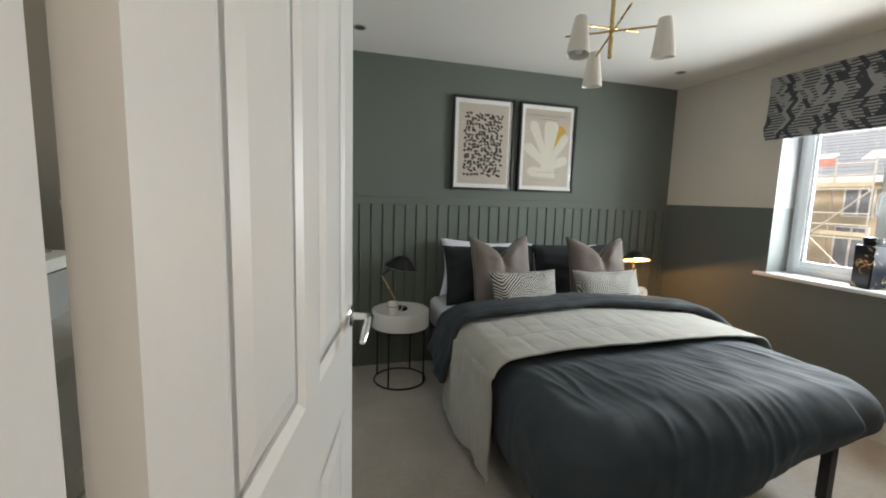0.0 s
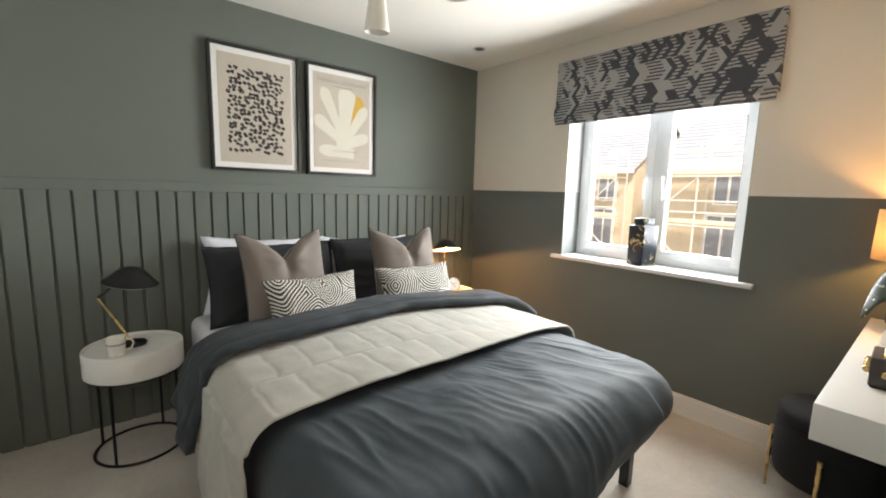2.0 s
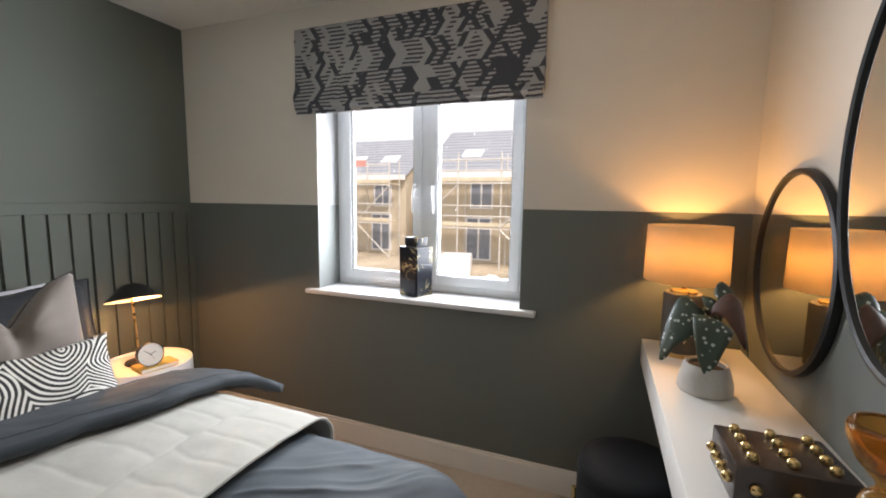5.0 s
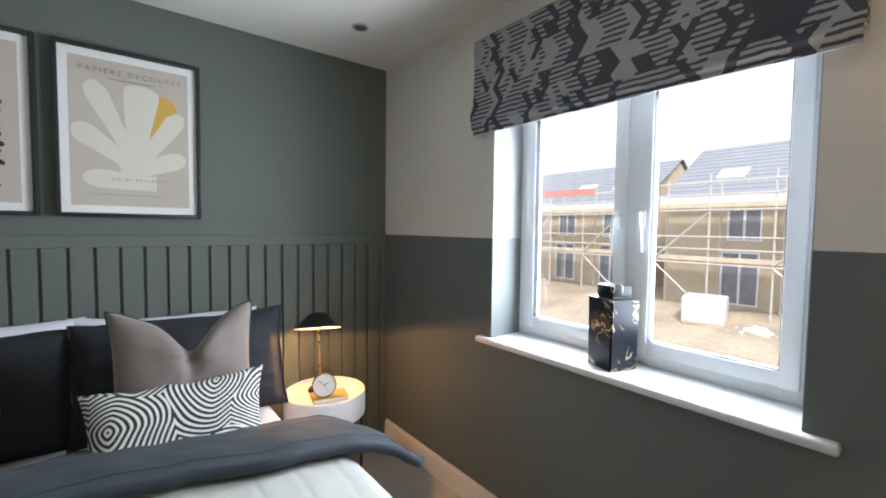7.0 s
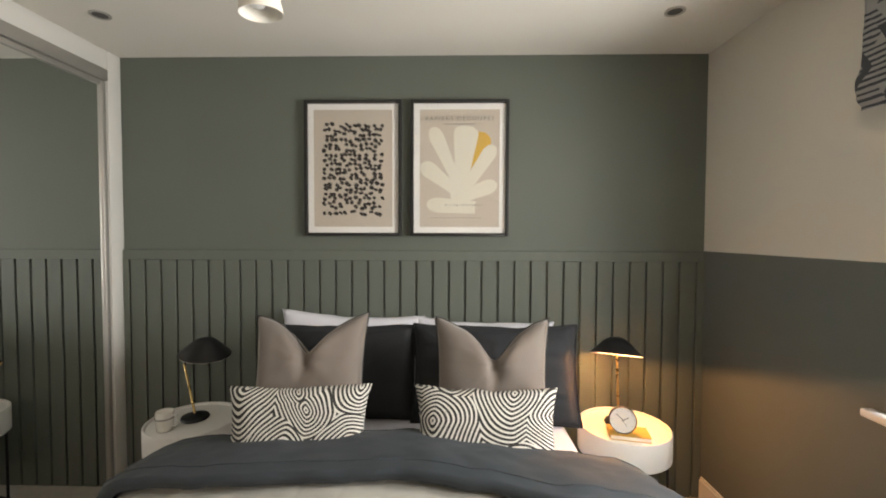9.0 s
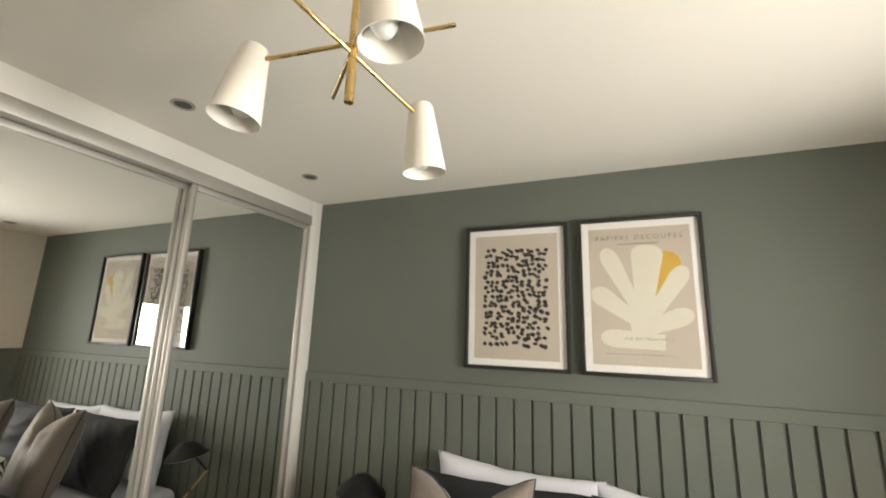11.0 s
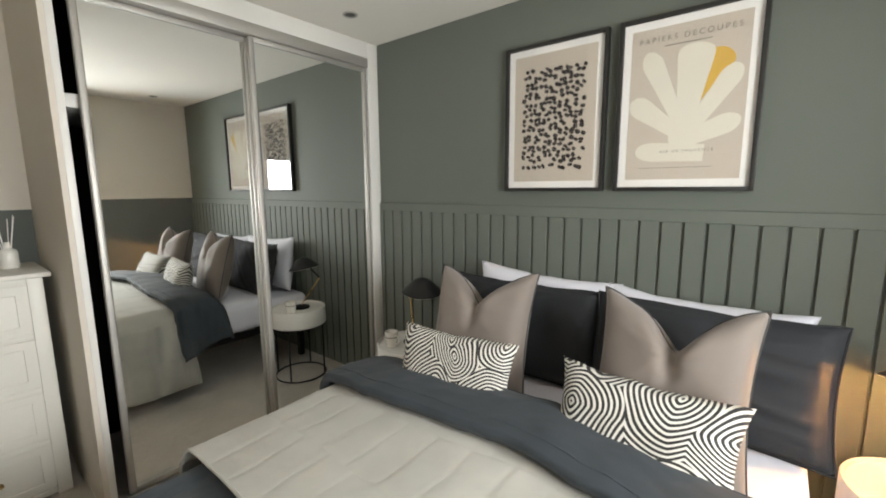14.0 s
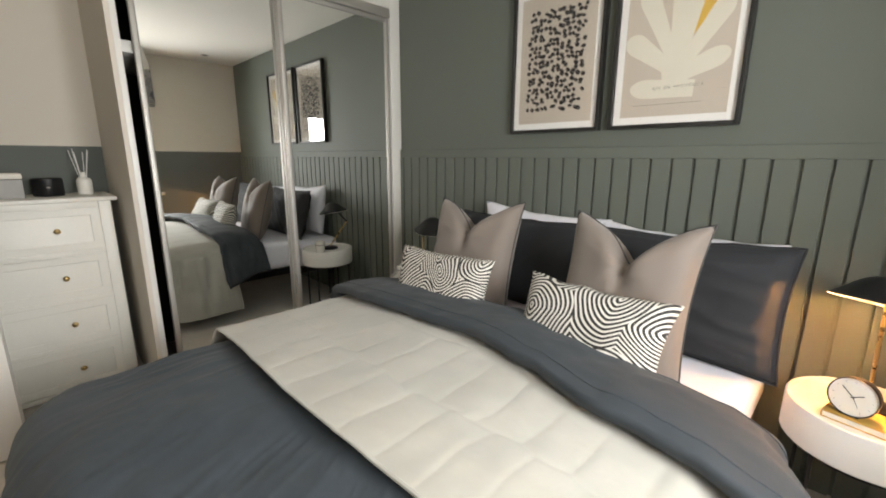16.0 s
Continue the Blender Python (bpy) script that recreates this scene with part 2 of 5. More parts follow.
def marbled():
    """Black glaze with gold and cream veins in patches."""
    m = Mat("black_and_gold_marbled_glaze", rough=0.35)
    n = m.add("TexNoise", ("Vector", m.coords()), Scale=13.0, Detail=3.0, Distortion=1.2).outputs[0]
    vein = m.ramp(m.math("ABSOLUTE", m.math("SUBTRACT", n, 0.56)), 0.03, 0.012)
    patch = m.math("MULTIPLY", vein, m.ramp(m.noise(11, 2), 0.47, 0.56))
    m.base(m.mix(patch, (0.012, 0.014, 0.02), (0.62, 0.52, 0.30)))
    m.b.inputs["Specular IOR Level"].default_value = 0.2
    return m.m


def leaf_mat():
    """Dark green leaf with silver spots."""
    m = Mat("spotted_leaf", rough=0.45)
    d = m.add("TexVoronoi", ("Vector", m.coords()), Scale=55.0).outputs[0]
    spot = m.ramp(d, 0.30, 0.22)
    m.base(m.mix(spot, m.mix(m.noise(20, 3), (0.018, 0.035, 0.022), (0.04, 0.07, 0.045)), (0.42, 0.47, 0.42)))
    m.b.inputs["Coat Weight"].default_value = 0.15
    return m.m


def glowing(name, colour, strength, rough=0.6):
    m = Mat(name, colour, rough)
    m.b.inputs["Emission Color"].default_value = (*colour, 1)
    m.b.inputs["Emission Strength"].default_value = strength
    return m.m


def shade_cloth():
    """Lampshade linen that the bulb inside shines through."""
    m = Mat("linen_lampshade", (0.72, 0.62, 0.46), 0.85)
    weave = m.noise(420, 2)
    col = m.mix(weave, (0.60, 0.50, 0.36), (0.70, 0.59, 0.43))
    dif, tra = m.add("BsdfDiffuse", ("Color", col)), m.add("BsdfTranslucent", ("Color", col))
    mix = m.add("MixShader", Fac=0.48)
    m.t.links.new(dif.outputs[0], mix.inputs[1])
    m.t.links.new(tra.outputs[0], mix.inputs[2])
    m.t.links.new(mix.outputs[0], m.t.nodes["Material Output"].inputs[0])
    return m.m


def amber():
    m = Mat("amber_glass", (0.95, 0.50, 0.14), 0.03)
    m.b.inputs["Transmission Weight"].default_value = 0.95
    m.b.inputs["IOR"].default_value = 1.3
    return m.m


M_CARPET = carpet()
M_DUVET = fabric("slate_blue_cotton", (0.031, 0.043, 0.054), 0.75, crease=0.24, sheen=0.06)
M_DARKPIL = fabric("charcoal_cotton", (0.015, 0.017, 0.021), 0.8, crease=0.3, sheen=0.04)
# duvet cotton for the turned-back fold, its shade put in as darker colour
M_DUVETSHADE = fabric("shaded_slate_cotton", (0.027, 0.036, 0.044), 0.78, crease=0.35, sheen=0.05)
M_TAUPE = fabric("taupe_linen", (0.174, 0.142, 0.121), 0.75, crease=0.18, sheen=0.25)
M_SHEET = fabric("white_cotton", (0.74, 0.74, 0.81), 0.8, crease=0.25, vary=0.03)
M_PIPING = fabric("dark_grey_piping", (0.04, 0.038, 0.037), 0.8)
M_MAZE, M_BLIND, M_QUILT = maze(), blind_cloth(), quilted()
M_GLASS, M_PICGLASS, M_MIRROR = pane("window_glass", 0.7), pane("picture_glass", 0.5), mirror_glass()
M_MARBLE, M_LEAF, M_AMBER, M_LINEN = marbled(), leaf_mat(), amber(), shade_cloth()
M_GLOW = glowing("lit_bulb", (1.0, 0.62, 0.28), 14)

# ---------------------------------------------------------------- building blocks


def mesh(name, bm, material, smooth=False):
    bmesh.ops.recalc_face_normals(bm, faces=bm.faces[:])
    me = bpy.data.meshes.new(name)
    bm.to_mesh(me)
    bm.free()
    me.materials.append(material)
    if smooth:
        me.shade_smooth()
        if smooth != "all":
            me.set_sharp_from_angle(angle=radians(40))
    return me


def part(name, bm, material, parent=None, label="", smooth=True):
    """Links a bmesh as one mesh object under a thing or a part."""
    ob = new(name, mesh(name, bm, material, smooth))
    ob.parent = parent
    return tagged(ob, label)


def thing(name, label, category, at=(0, 0, 0), rz=0, group="", kind="", m=None):
    ob = new(name)
    ob.empty_display_size = 0.1
    ob.matrix_world = m if m is not None else pose(*at, 0, 0, rz)
    return tagged(ob, label, category, group, kind)


def structure(name, bm, material, label="", category="", smooth=False):
    ob = new(name, mesh(name, bm, material, smooth))
    return tagged(ob, label, category, "", "structure")


def box(x0, x1, y0, y1, z0, z1, bevel=0.0, bm=None, seg=2):
    own = bmesh.new()
    bmesh.ops.create_cube(own, size=1.0, matrix=Matrix.Translation(((x0 + x1) / 2, (y0 + y1) / 2, (z0 + z1) / 2)) @ Matrix.Diagonal((abs(x1 - x0), abs(y1 - y0), abs(z1 - z0), 1)))
    if bevel:
        bmesh.ops.bevel(own, geom=own.edges[:], offset=bevel, segments=seg, affect="EDGES", profile=0.5)
    return merge(bm, own)


def merge(bm, own):
    if bm is None:
        return own
    tmp = bpy.data.meshes.new("tmp")
    own.to_mesh(tmp)
    own.free()
    bm.from_mesh(tmp)
    bpy.data.meshes.remove(tmp)
    return bm


def lathe(profile, seg=40, at=(0, 0, 0), bm=None, close=False, squash=1.0):
    """Turns a list of (radius, height) about the z axis."""
    own = bmesh.new()
    rings = []
    for r, z in profile:
        if r < 1e-5:
            rings.append([own.verts.new((at[0], at[1], at[2] + z))])
        else:
            rings.append([own.verts.new((at[0] + r * math.cos(2 * math.pi * k / seg), at[1] + squash * r * math.sin(2 * math.pi * k / seg), at[2] + z)) for k in range(seg)])
    pairs = list(zip(rings, rings[1:])) + ([(rings[-1], rings[0])] if close else [])
    for a, b in pairs:
        for k in range(seg):
            j = (k + 1) % seg
            q = [a[k % len(a)], a[j % len(a)], b[j % len(b)], b[k % len(b)]]
            q = list(dict.fromkeys(q))
            if len(q) > 2:
                own.faces.new(q)
    return merge(bm, own)


def tube(points, r, seg=10, bm=None, closed=False):
    """A round rod along points; r is a number or one for each point."""
    own = bmesh.new()
    pts = [Vector(p) for p in points]
    n = len(pts)
    rad = r if isinstance(r, (list, tuple)) else [r] * n
    up, rings = None, []
    for k, p in enumerate(pts):
        a = pts[(k - 1) % n] if closed or k else p
        b = pts[(k + 1) % n] if closed or k < n - 1 else p
        d = (b - a).normalized()
        if up is None:
            up = d.orthogonal().normalized()
        up = (up - d * up.dot(d)).normalized()
        side = d.cross(up)
        rings.append([own.verts.new(p + rad[k] * (math.cos(2 * math.pi * i / seg) * up + math.sin(2 * math.pi * i / seg) * side)) for i in range(seg)])
    for a, b in list(zip(rings, rings[1:])) + ([(rings[-1], rings[0])] if closed else []):
        for i in range(seg):
            j = (i + 1) % seg
            own.faces.new((a[i], a[j], b[j], b[i]))
    if not closed:
        own.faces.new(rings[0][::-1])
        own.faces.new(rings[-1])
    return merge(bm, own)


def circle(r, n=48, at=(0, 0, 0)):
    return [(at[0] + r * math.cos(2 * math.pi * k / n), at[1] + r * math.sin(2 * math.pi * k / n), at[2]) for k in range(n)]


def plate(outline, x, depth, bm=None, axis="y"):
    """A flat shape from (a, b) outline points, thick along an axis."""
    own = bmesh.new()
    put = {"y": lambda a, b, d: (a, x + d, b), "z": lambda a, b, d: (a, b, x + d), "x": lambda a, b, d: (x + d, a, b)}[axis]
    lo, hi = [own.verts.new(put(a, b, 0)) for a, b in outline], [own.verts.new(put(a, b, depth)) for a, b in outline]
    own.faces.new(lo)
    own.faces.new(hi[::-1])
    for k in range(len(lo)):
        j = (k + 1) % len(lo)
        own.faces.new((lo[k], hi[k], hi[j], lo[j]))
    return merge(bm, own)


def sheet(rows, thick=0.0, bm=None):
    """A grid of places as a surface; thick gives it a back."""
    own = bmesh.new()
    grid = [[own.verts.new(p) for p in row] for row in rows]
    for a, b in zip(grid, grid[1:]):
        for k in range(len(a) - 1):
            own.faces.new((a[k], a[k + 1], b[k + 1], b[k]))
    if thick:
        own.normal_update()
        low = [[own.verts.new(v.co - thick * v.normal) for v in row] for row in grid]
        for a, b in zip(low, low[1:]):
            for k in range(len(a) - 1):
                own.faces.new((a[k], b[k], b[k + 1], a[k + 1]))
        rim = lambda g: g[0] + [r[-1] for r in g[1:]] + g[-1][-2::-1] + [r[0] for r in g[-2:0:-1]]
        p, q = rim(grid), rim(low)
        for k in range(len(p)):
            j = (k + 1) % len(p)
            own.faces.new((p[k], q[k], q[j], p[j]))
    return merge(bm, own)


def fbm(x, y, z=0.0, octaves=3):
    return noise.fractal((x, y, z), 0.6, 2.1, octaves)


# ---------------------------------------------------------------- the room
XL, XW, YB, YN, H = -0.80, 3.19, 4.0, 0.98, 2.40
WY0, WY1, WZ0, WZ1 = 1.865, 3.012, 0.855, 2.06
DX0, DX1, DH = -0.074, 0.695, 2.03

floor = structure("floor", box(XL - 0.1, XW + 0.05, -1.3, YB + 0.1, -0.12, 0), M_CARPET, "light beige carpet with short soft pile", "carpet")
structure("ceiling", box(XL - 0.1, XW + 0.35, -1.3, YB + 0.12, H, H + 0.12), M_CEIL, "smooth warm white painted ceiling", "ceiling")
structure("wall_north", box(XL - 0.1, XW + 0.32, YB, YB + 0.12, 0, H), M_GREEN, "dark sage green painted wall", "wall")
structure("wall_west", box(XL - 0.12, XL, -1.3, YB, 0, H), M_TWO, "wall painted greige above dark green", "wall")
wall = box(XW, XW + 0.32, -1.3, WY0, 0, H)
box(XW, XW + 0.32, WY1, YB, 0, H, bm=wall)
box(XW, XW + 0.32, WY0, WY1, 0, WZ0, bm=wall)
box(XW, XW + 0.32, WY0, WY1, WZ1, H, bm=wall)
structure("wall_east", wall, M_TWO, "wall painted greige above dark green", "wall")
wall = box(XL, DX0 - 0.03, YN - 0.11, YN, 0, H)
box(DX1 + 0.03, XW, YN - 0.11, YN, 0, H, bm=wall)
box(DX0 - 0.03, DX1 + 0.03, YN - 0.11, YN, DH + 0.03, H, bm=wall)
structure("wall_south", wall, M_TWO, "wall painted greige above dark green", "wall")
structure("hall_wall_south", box(XL, XW, -1.3, -1.2, 0, H), M_GREIGE, "plain greige hall wall", "wall")
structure("hall_wall_east", box(1.35, 1.45, -1.2, YN - 0.11, 0, H), M_GREIGE, "plain greige hall wall", "wall")


def skirting(name, x0, y0, x1, y1, inward):
    """White board with a rounded top along a wall; inward is the room's side."""
    dx, dy = inward
    bm = box(min(x0, x1 + dx * 0.015, x0 + dx * 0.015), max(x1, x0 + dx * 0.015), min(y0, y0 + dy * 0.015), max(y1, y1 + dy * 0.015), 0, 0.112, bm=None)
    box(min(x0, x0 + dx * 0.009), max(x1, x0 + dx * 0.009), min(y0, y0 + dy * 0.009), max(y1, y1 + dy * 0.009), 0.112, 0.127, 0.003, bm)
    structure(name, bm, M_WHITE, "white painted skirting board", "skirting board")


skirting("baseboard_1", XW, YN + 0.016, XW, YB - 0.03, (-1, 0))
skirting("baseboard_2", DX1 + 0.11, YN, XW, YN, (0, 1))
skirting("baseboard_3", XL, YN, XL, 2.28, (1, 0))

# grooved panelling, boards proud of a dark backing
PANEL = thing("wall_panelling", "sage green grooved panelling along the bed wall", "panelling", (0, YB, 0), kind="structure")
GAP, PITCH, FIRST, TOP = 0.0125, 0.0886, 0.040, 1.29
part("panel_backing", box(0.002, XW - 0.002, -0.003, -0.0005, 0, 1.345), M_GREEN, PANEL, smooth=False)
part("top_rail", box(0.002, XW - 0.002, -0.0175, -0.003, TOP, 1.345, 0.003), M_GREEN, PANEL, smooth=False)
edges = [0.002 - GAP / 2] + [FIRST + PITCH * k for k in range(36) if FIRST + PITCH * k < XW - 0.02] + [XW - 0.002 + GAP / 2]
shared = {}
for a, b in zip(edges, edges[1:]):
    w = round(b - a - GAP, 4)
    if w not in shared:
        shared[w] = mesh("board", box(0, w, -0.0175, -0.003, 0, TOP, 0.0012, seg=1), M_GREEN)
    ob = new("board", shared[w])
    ob.parent, ob.location = PANEL, (a + GAP / 2, 0, 0)

# ---------------------------------------------------------------- window
WIN = thing("window_1", "white plastic double casement window over a white sill", "window", (XW, (WY0 + WY1) / 2, WZ0), kind="structure")
WX = 3.385 - XW
half = (WY1 - WY0) / 2
wh = WZ1 - WZ0


def frame_of(y0, y1, z0, z1, x0, x1, w, bevel):
    bm = box(x0, x1, y0, y0 + w, z0, z1, bevel)
    box(x0, x1, y1 - w, y1, z0, z1, bevel, bm)
    box(x0 + 0.002, x1 - 0.002, y0 + w - 0.004, y1 - w + 0.004, z0, z0 + w, bevel, bm)
    box(x0 + 0.002, x1 - 0.002, y0 + w - 0.004, y1 - w + 0.004, z1 - w, z1, bevel, bm)
    return bm


fr = frame_of(-half + 0.002, half - 0.002, 0.022, wh - 0.002, WX, WX + 0.07, 0.05, 0.005)
box(WX + 0.002, WX + 0.068, -0.03, 0.03, 0.06, wh - 0.05, 0.005, fr)
part("window_frame", fr, M_UPVC, WIN)
for y0, y1, hand in ((-half + 0.045, -0.022, 1), (0.022, half - 0.045, -1)):
    sash = part("casement", frame_of(y0, y1, 0.064, wh - 0.045, WX - 0.014, WX + 0.045, 0.052, 0.007), M_UPVC, WIN)
    glass = part("pane", box(WX + 0.018, WX + 0.024, y0 + 0.05, y1 - 0.05, 0.112, wh - 0.095), M_GLASS, sash, "clear window glass", False)
    glass.visible_shadow = False
    gasket = frame_of(y0 + 0.05, y1 - 0.05, 0.112, wh - 0.095, WX - 0.006, WX + 0.02, 0.004, 0)
    part("gasket", gasket, M_BLACK, sash)
    hy = (y1 if hand > 0 else y0) - hand * 0.024
    hb = box(WX - 0.024, WX - 0.014, hy - 0.012, hy + 0.012, 0.545, 0.615, 0.004)
    tube([(WX - 0.02, hy, 0.600), (WX - 0.045, hy, 0.603), (WX - 0.053, hy - hand * 0.006, 0.585), (WX - 0.051, hy - hand * 0.012, 0.52), (WX - 0.046, hy - hand * 0.013, 0.46)], [0.007, 0.008, 0.008, 0.007, 0.006], 10, hb)
    part("window_handle", hb, M_UPVC, sash, "white curved lever handle")
sl = box(-0.02, WX + 0.02, -half + 0.002, half - 0.002, 0.0, 0.022)
box(-0.036, 0.014, -half - 0.075, half + 0.075, -0.006, 0.0225, 0.009, sl, 3)
part("window_sill", sl, M_SILL, WIN, "white painted sill with rounded nose")

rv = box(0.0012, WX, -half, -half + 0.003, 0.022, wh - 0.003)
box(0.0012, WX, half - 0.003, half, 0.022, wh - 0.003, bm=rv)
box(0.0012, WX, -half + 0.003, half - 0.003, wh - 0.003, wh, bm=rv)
part("plaster_reveal", rv, M_REVEAL, WIN, "plaster reveal, wall paint toned for the window light", False)

# roman blind
BL = thing("roman_blind", "grey roman blind with charcoal geometric pattern, drawn up", "blind", (XW, 2.445, 2.27))
rows = []
for i in range(27):
    s = i / 26
    z = -0.405 * s
    row = []
    for k in range(45):
        y = -0.66 + 1.32 * k / 44
        sag = 0.012 * max(0, s - 0.3) * (1 + fbm(y * 5, s * 3)) + 0.010 * math.sin(max(0.0, (s - 0.72) / 0.28) * math.pi)
        row.append((-0.046 - sag - 0.004 * fbm(y * 3, s * 4, 2), y, z - 0.006 * fbm(y * 2.4, 0, 5) * s))
    rows.append(row)
part("blind_front", sheet(rows, 0.003), M_BLIND, BL)
fold = [[(-0.050 - 0.018 * math.sin(math.pi * min(1, i / 7)) - 0.003 * fbm(y * 4, i), y, -0.405 + 0.028 - 0.062 * i / 9 + 0.004 * fbm(y * 2.4, 0, 5)) for y in [-0.655 + 1.31 * k / 44 for k in range(45)]] for i in range(10)]
part("blind_fold", sheet(fold, 0.003), M_BLIND, BL)
back = [[(-0.020, y, -0.05 - 0.375 * i / 6) for y in (-0.65, 0, 0.65)] for i in range(7)]
part("blind_back", sheet(back, 0.003), M_BLIND, BL)
part("headrail", box(-0.046, -0.001, -0.655, 0.655, -0.035, 0.0, 0.003), M_BLIND, BL)
for y in (-0.657, 0.654):
    part("blind_return", box(-0.048, -0.002, y, y + 0.003, -0.40, -0.02), M_BLIND, BL)

# ---------------------------------------------------------------- door and its frame
lin = box(DX0 - 0.03, DX0, YN - 0.112, YN + 0.002, 0, DH + 0.03, 0.002)
box(DX1, DX1 + 0.03, YN - 0.112, YN + 0.002, 0, DH + 0.03, 0.002, lin)
box(DX0, DX1, YN - 0.112, YN + 0.002, DH, DH + 0.03, 0.002, lin)
for y0, y1 in ((YN + 0.001, YN + 0.018), (YN - 0.128, YN - 0.111)):
    box(DX0 - 0.085, DX0 - 0.012, y0, y1, 0, DH + 0.085, 0.005, lin)
    box(DX1 + 0.012, DX1 + 0.085, y0, y1, 0, DH + 0.085, 0.005, lin)
    box(DX0 - 0.012, DX1 + 0.012, y0, y1, DH + 0.012, DH + 0.085, 0.005, lin)
structure("door_frame", lin, M_WHITE, "white painted door lining and architrave", "door frame", True)

DOOR_AT, DOOR_TURN, DW = (-0.087, 1.022, 0.012), 77.6, 0.776
DOOR = thing("door_1", "white moulded four-panel door standing open", "door", DOOR_AT, DOOR_TURN, kind="structure")
dt, dh = 0.036, 1.98
leaf = bmesh.new()
cols = ((0.105, 0.345), (0.431, 0.671))
rws = ((0.20, 0.86), (1.03, 1.85))
xs = sorted({0.0, DW, *[v for c in cols for v in c]})
zs = sorted({0.0, dh, *[v for c in rws for v in c]})
for x0, x1 in zip(xs, xs[1:]):
    for z0, z1 in zip(zs, zs[1:]):
        hollow = (x0, x1) in cols and (z0, z1) in rws
        y0, y1 = (-dt + 0.006, -0.006) if hollow else (-dt, 0)
        box(x0, x1, y0, y1, z0, z1, bm=leaf)
part("door_leaf", leaf, M_WHITE, DOOR, smooth=False)
for x0, x1 in cols:
    for z0, z1 in rws:
        for y0, y1, side in ((-dt, -dt + 0.006, -1), (-0.006, 0, 1)):
            bm = bmesh.new()
            deep, front = (y1, y0) if side < 0 else (y0, y1)
            loops = []
            for inset, y in ((0.0, front), (0.018, deep), (0.030, deep), (0.060, front - side * 0.001)):
                loops.append([bm.verts.new(p) for p in ((x0 + inset, y, z0 + inset), (x1 - inset, y, z0 + inset), (x1 - inset, y, z1 - inset), (x0 + inset, y, z1 - inset))])
            for a, b in zip(loops, loops[1:]):
                for k in range(4):
                    bm.faces.new((a[k], a[(k + 1) % 4], b[(k + 1) % 4], b[k]))
            bm.faces.new(loops[-1])
            part("door_panel", bm, M_WHITE, DOOR, smooth=False)
for side in (-1, 1):
    y = -dt if side < 0 else 0
    hb = lathe([(0.0, 0.0), (0.026, 0.0), (0.026, 0.006), (0.022, 0.009), (0.0, 0.009)], 28)
    hb.transform(Matrix.Translation((DW - 0.055, y, 1.06)) @ Euler((radians(-90 * side), 0, 0)).to_matrix().to_4x4())
    o = side * 0.05
    tube([(DW - 0.055, y, 1.06), (DW - 0.055, y + o * 0.8, 1.06), (DW - 0.066, y + o, 1.061), (DW - 0.10, y + o * 1.04, 1.062), (DW - 0.14, y + o, 1.052), (DW - 0.168, y + o * 0.94, 1.036)], [0.009, 0.009, 0.010, 0.0095, 0.009, 0.006], 12, hb)
    part("door_handle", hb, M_CHROME, DOOR, "chrome curved lever handle on a round rose")
part("latch_plate", box(DW, DW + 0.0015, -0.03, -0.006, 0.98, 1.14), M_CHROME, DOOR)
for z in (0.22, 1.0, 1.74):
    hg = tube([(-0.006, -0.004, z), (-0.006, -0.004, z + 0.075)], 0.006, 10)
    box(-0.0015, 0.0005, -0.030, -0.004, z, z + 0.075, bm=hg)
    part("hinge", hg, M_CHROME, DOOR)

# ---------------------------------------------------------------- fitted wardrobe
WR = thing("fitted_wardrobe", "fitted wardrobe with two mirrored sliding doors, slightly open", "wardrobe", (0, 2.30, 0), kind="structure")
WD = YB - 2.30
part("side_panel", box(XL + 0.001, -0.0, 0.0, 0.02, 0.0, H - 0.001), M_GREIGE, WR, "greige painted end panel", False)
part("jamb", box(-0.09, 0.0, 0.02, 0.046, 0, H - 0.001, 0.002), M_WHITE, WR, "white painted timber jamb")
part("jamb", box(-0.09, 0.0, WD - 0.088, WD - 0.001, 0, H - 0.001, 0.002), M_WHITE, WR, "white painted timber jamb")
part("fascia", box(-0.09, -0.002, 0.046, WD - 0.088, 2.30, H - 0.001, 0.002), M_WHITE, WR, "white painted timber fascia")
part("top_track", box(-0.085, 0.004, 0.047, WD - 0.089, 2.238, 2.298, 0.003), M_ALU, WR, "brushed metal top track")
part("bottom_track", box(-0.085, 0.012, 0.047, WD - 0.089, 0.0, 0.022, 0.004), M_ALU, WR, "metal floor track")
# interior sheets: the shade behind the doors is put into their near-black colour
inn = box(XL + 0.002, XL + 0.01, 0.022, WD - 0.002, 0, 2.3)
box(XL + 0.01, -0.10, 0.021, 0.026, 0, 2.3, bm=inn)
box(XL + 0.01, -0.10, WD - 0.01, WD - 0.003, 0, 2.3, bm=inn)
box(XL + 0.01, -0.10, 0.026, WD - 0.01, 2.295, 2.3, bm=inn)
part("interior", inn, M_DARKVOID, WR, "wardrobe interior with its shade coloured near black", False)
part("shelf", box(XL + 0.02, -0.10, 0.03, WD - 0.02, 1.785, 1.84, 0.002), M_WHITE, WR, "white shelf inside")
